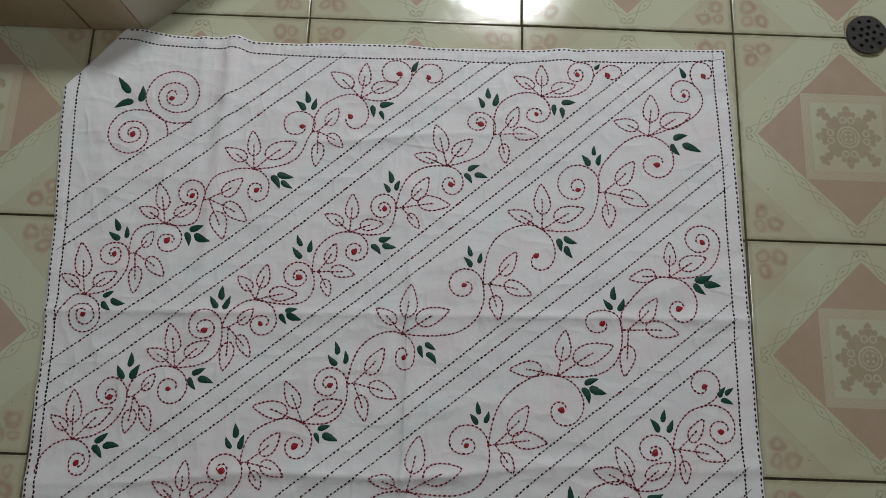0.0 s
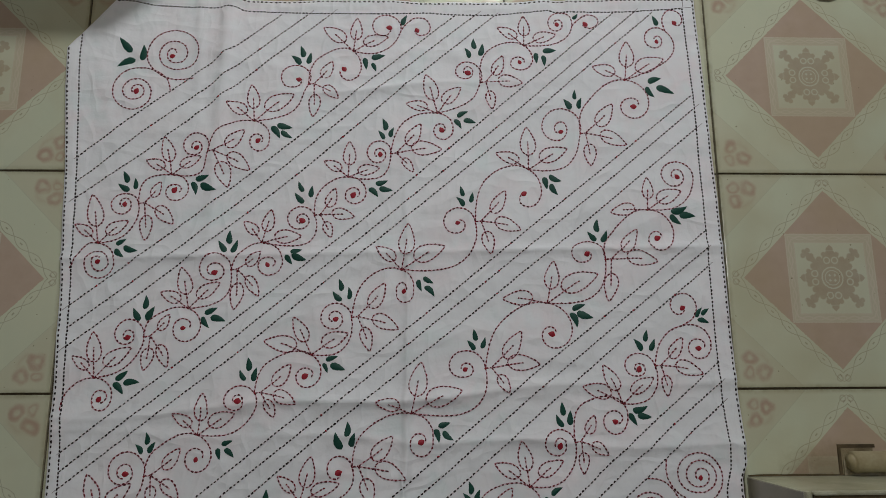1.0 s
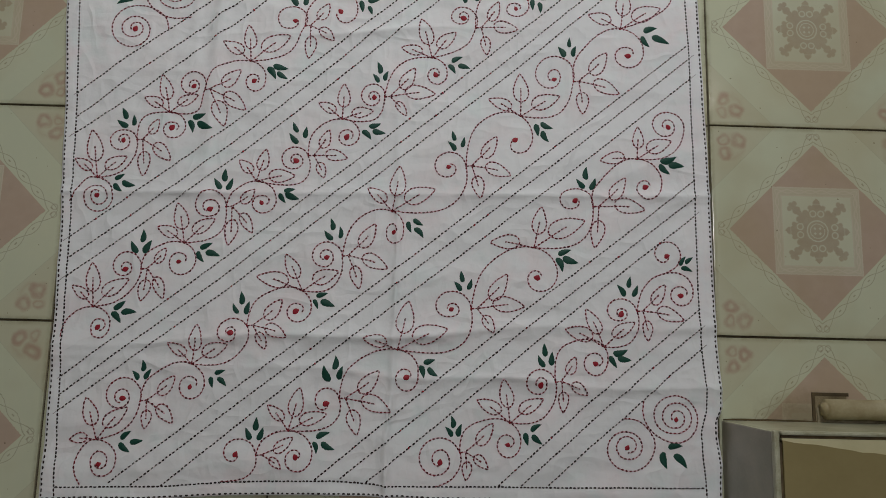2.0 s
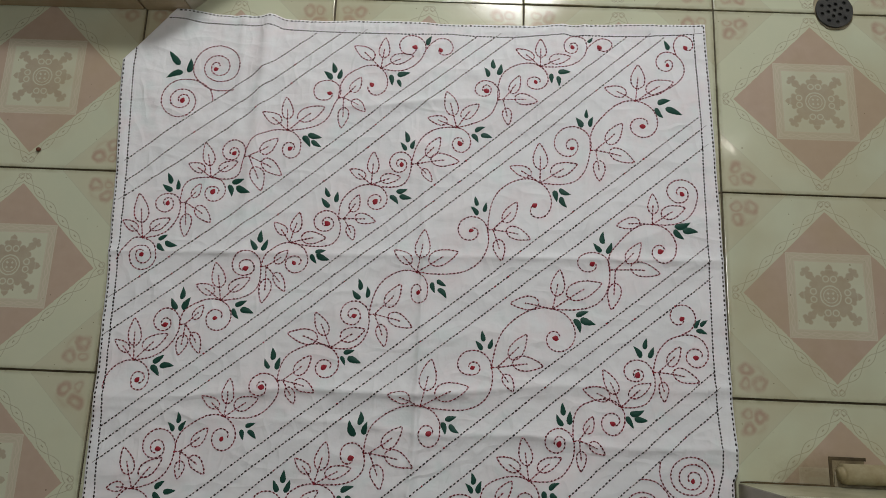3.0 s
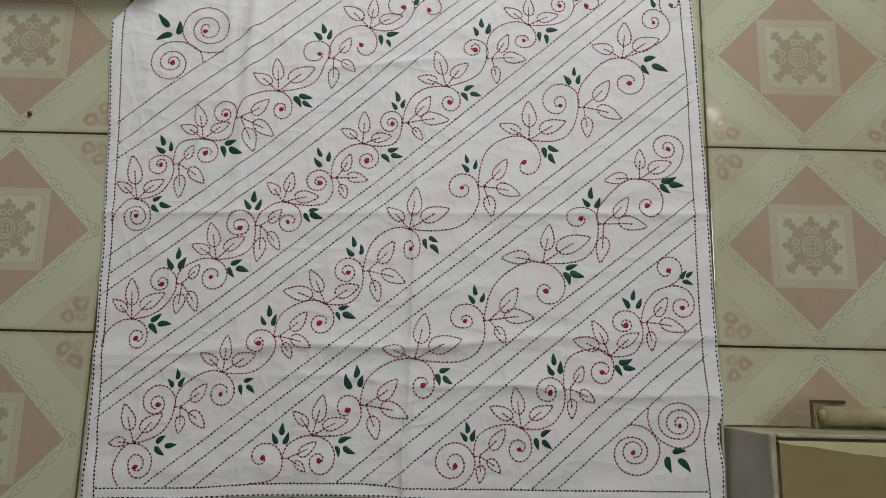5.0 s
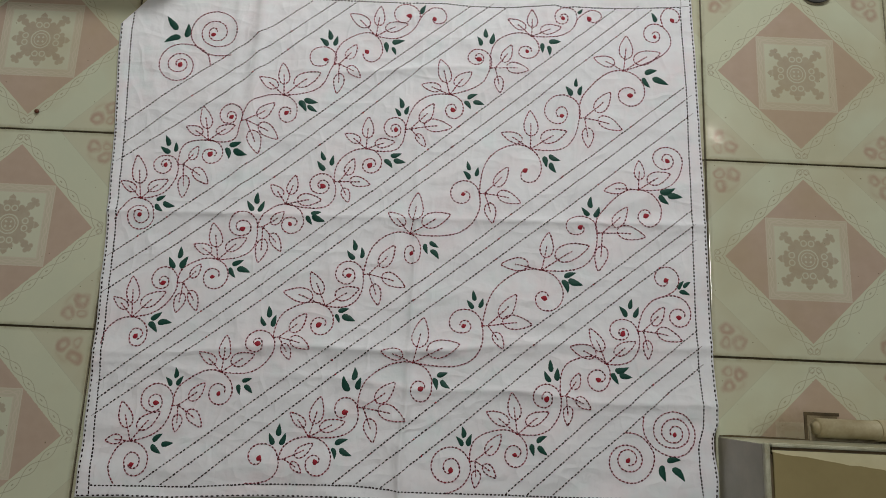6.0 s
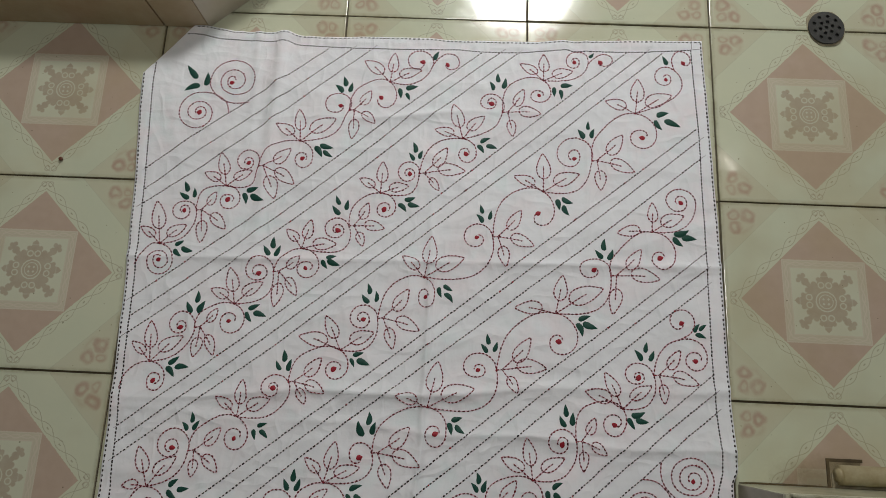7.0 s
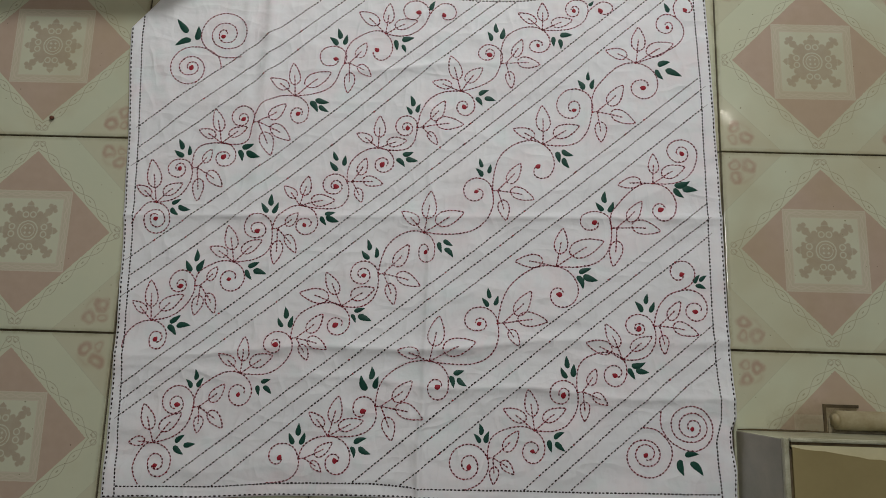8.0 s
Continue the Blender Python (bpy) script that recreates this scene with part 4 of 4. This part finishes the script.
sprig(0.6485, -0.4848, via=(-63, -25), dot=(4, -42), radii=(34.4, 27.7, 22.3, 18.1, 15.0, 12.8, 11.7, 10.4, 8.4, 6.1,),
      greens=((33, -9, 51, -2), (31, -13, 39, -33), (39, -13, 61, -20),), leaves=((-61, 6), (10, 58), (71, 40),))
fork(0.7308, -0.4251, via=(-19, -50), dot=(-26, 8), radii=(22.0, 17.4, 16.8, 21.1, 18.6, 12.3, 9.1, 6.5, 4.2,),
     greens=((-10, 38, -9, 57), (-12, 26, -24, 39), (-4, 24, 3, 41),), leaves=((46, 43), (73, -3), (1, -58),))
sprig(0.7937, -0.3547, via=(-56, -37), dot=(11, -41), radii=(32.1, 23.7, 19.7, 17.3, 14.7, 12.7, 11.5, 10.5, 8.7, 6.3,),
      greens=((32, -3, 56, 5), (31, -7, 46, -21), (44, -8, 67, -9),), leaves=((-53, -4), (2, 48), (50, 28),))
fork(0.8614, -0.3129, via=(-22, -35), dot=(-22, 7), radii=(22.3, 21.8, 22.5, 23.1, 19.3, 14.9, 11.6, 9.4, 9.3, 10.5, 10.3, 8.7, 5.4,),
     greens=(), leaves=())
begin(0.5185, -0.8046)
fork(0.5511, -0.7602, via=(-6, -30), dot=(-26, -13), radii=(30.9, 30.8, 28.4, 23.3, 17.6, 14.5, 13.1, 13.4, 15.9, 14.6, 10.7, 7.1, 4.8, 3.5,),
     greens=((-9, 31, -12, 47), (-10, 20, -20, 33), (-3, 20, 2, 37),), leaves=((44, 39), (38, -21), (9, -36),))
sprig(0.6173, -0.7206, via=(-53, -5), dot=(-3, -29), radii=(20.9, 16.7, 16.2, 16.0, 14.5, 13.6, 14.0, 13.2, 10.8, 5.9, 3.5,),
      greens=((27, -10, 42, -1), (20, -12, 24, -29), (29, -15, 43, -27),), leaves=((-45, 29), (-10, 58), (45, 32),))
fork(0.6774, -0.6657, via=(-14, -46), dot=(-19, -5), radii=(20.5, 20.9, 20.9, 18.3, 13.5, 10.4, 8.3, 7.7, 9.5, 10.2, 8.4, 5.9,),
     greens=((-13, 33, -15, 51), (-14, 19, -23, 35), (-5, 21, -4, 40),), leaves=((27, 34), (44, -17), (11, -41),))
sprig(0.7439, -0.6180, via=(-55, 0), dot=(-12, -22), radii=(17.8, 15.2, 16.3, 16.3, 15.7, 15.0, 14.0, 12.8, 10.4, 5.6, 3.9,),
      greens=((12, -9, 32, -3), (18, -14, 37, -17), (7, -12, 17, -28),), leaves=((-54, 23), (-25, 51), (42, 34),))
fork(0.7893, -0.5691, via=(-8, -40), dot=(-22, -4), radii=(21.4, 20.6, 20.6, 16.7, 10.9, 8.6, 8.3, 8.2, 7.9, 7.5, 6.7, 5.5, 3.7,),
     greens=((-11, 32, -8, 48), (-16, 20, -27, 36), (-5, 20, 2, 36),), leaves=((40, 38), (65, -11), (15, -40),))
sprig(0.8303, -0.5157, via=(-28, -17), dot=(20, -30), radii=(28.1, 20.6, 16.4, 14.8, 13.9, 13.7, 13.6, 12.9, 12.1, 11.1, 6.7,),
      greens=(), leaves=())
fork(0.8489, -0.5004, via=(-5, -7), dot=(-16, 8), radii=(19.1, 20.4, 20.3, 18.9, 14.4, 8.9, 4.1, 2.9,),
     greens=((1, -4, 10, 9), (9, -1, 20, 8), (3, -7, 19, -12),), leaves=())
begin(0.1555, -0.1643)
sprig(0.0888, -0.1255, via=(23, -36), dot=(35, -6), radii=(37.5, 39.0, 40.3, 35.3, 24.1, 18.3, 17.7, 18.4, 20.5, 22.4, 23.3, 19.3, 12.2, 8.6, 7.2, 7.2, 10.0, 11.2, 7.2,),
      greens=((-22, -1, -41, 22), (-16, -12, -41, -23), (-7, -13, -6, 11),), leaves=())
begin(0.1240, -0.1847)
fork(0.0805, -0.1498, via=(33, -11), dot=(-3, -35), radii=(34.0, 32.8, 30.4, 27.5, 23.8, 20.4, 18.9, 18.7, 19.2, 19.2, 15.9, 12.2, 11.0, 10.7, 10.4, 10.1, 8.8, 7.0, 4.6,),
     greens=(), leaves=())
begin(0.7969, -0.6876)
fork(0.8275, -0.7401, via=(-28, 22), dot=(13, 28), radii=(30.0, 29.0, 29.0, 30.7, 32.0, 32.4, 26.8, 19.5, 18.1, 19.7, 21.1, 22.0, 21.9, 20.4, 16.4, 12.2, 10.8, 11.0, 11.5, 12.5, 10.9, 7.5, 4.7,),
     greens=((1, -8, 21, -6), (-6, -14, -1, -36), (9, -17, 26, -35),), leaves=())
begin(0.7690, -0.7123)
sprig(0.8104, -0.7505, via=(-14, 31), dot=(-37, 1), radii=(33.3, 30.2, 28.0, 25.7, 22.5, 20.4, 20.6, 20.4, 17.6, 15.0, 14.1, 13.9, 14.4, 14.6, 13.9, 11.9, 8.6, 5.8,),
      greens=(), leaves=())

stripe(0.0049, -0.2827, 0.2766, -0.0639, sway=(2.6, 1.4, -0.1))
stripe(0.0075, -0.3180, 0.3157, -0.0622, sway=(3.4, 0.6, 0.3))
stripe(0.0078, -0.3407, 0.3479, -0.0617, sway=(-4.2, -4.2, -2.2))
stripe(0.0144, -0.4865, 0.5290, -0.0610, sway=(-4.9, -5.2, -1.0))
stripe(0.0170, -0.5141, 0.5596, -0.0596, sway=(-6.3, -5.9, 1.6))
stripe(0.0160, -0.5399, 0.5856, -0.0618, sway=(-6.0, -7.6, -0.9))
stripe(0.0214, -0.6731, 0.7637, -0.0521, sway=(-5.9, -8.8, -4.0))
stripe(0.0221, -0.6966, 0.7928, -0.0525, sway=(-6.3, -8.0, -6.4))
stripe(0.0232, -0.7165, 0.8203, -0.0519, sway=(-8.1, -7.9, -7.6))
stripe(0.0951, -0.8077, 0.8702, -0.1828, sway=(-1.6, -3.4, -1.4))
stripe(0.1236, -0.8098, 0.8715, -0.2032, sway=(-1.3, -2.4, -3.3))
stripe(0.1625, -0.8105, 0.8735, -0.2329, sway=(4.3, 0.3, -1.9))
stripe(0.3618, -0.7983, 0.8725, -0.3853, sway=(2.7, 4.3, 0.8))
stripe(0.3941, -0.7970, 0.8739, -0.4085, sway=(-0.0, 3.4, 1.5))
stripe(0.4281, -0.8015, 0.8736, -0.4335, sway=(-0.3, 3.0, 2.5))
stripe(0.6016, -0.8032, 0.8760, -0.5638, sway=(2.2, 4.0, 2.1))
stripe(0.6318, -0.8019, 0.8763, -0.5907, sway=(1.8, 2.8, 2.6))
stripe(0.6682, -0.8004, 0.8766, -0.6186, sway=(1.3, 0.1, 2.0))
pencil(0.866, -0.029, 0.8665, -0.046)
pencil(0.864, -0.0455, 0.881, -0.0455)

# hem: a dashed edge and a closer inner line
SPAN = [i / 150 for i in range(151)]
for line in ([(left_edge(y) + 0.0024, y) for y in (-0.826 + 0.79 * t for t in SPAN)], [(right_edge(y) - 0.0024, y) for y in (-0.816 + 0.782 * t for t in SPAN)],
             [(x, top_edge(x) - 0.0024) for x in (-0.02 + 0.90 * t for t in SPAN)], [(x, bottom_edge(x) + 0.0024) for x in (0.011 + 0.886 * t for t in SPAN)]):
    stitched("stitched_line", [line], THREAD_LINE, gap=0.0026)
for line in ([(left_inner(y), y) for y in (-0.826 + 0.79 * t for t in SPAN)], [(right_inner(y), y) for y in (-0.816 + 0.77 * t for t in SPAN)],
             [(x, top_inner(x)) for x in (-0.02 + 0.884 * t for t in SPAN)], [(x, bottom_inner(x)) for x in (0.027 + 0.852 * t for t in SPAN)]):
    stitched("stitched_line", [line], THREAD_LINE, gap=0.0012)

# ---- floor tiles ----
bm = box(-0.1487, 0.1487, -0.1487, 0.1487, -0.0075, 0.0, 0.0009)
tile_mesh = mesh_of("tile", bm, TILE)
for i in range(-4, 9):
    for j in range(-7, 5):
        ob = part("tile", tile_mesh, TILE, floor)
        ob.matrix_basis = pose(0.15 + 0.3 * i + rng.uniform(-0.0004, 0.0004), 0.15 + 0.3 * j + rng.uniform(-0.0004, 0.0004), rng.uniform(-0.0003, 0.0), rng.uniform(-0.15, 0.15), rng.uniform(-0.15, 0.15), 90 * rng.randrange(4) + rng.uniform(-0.12, 0.12))
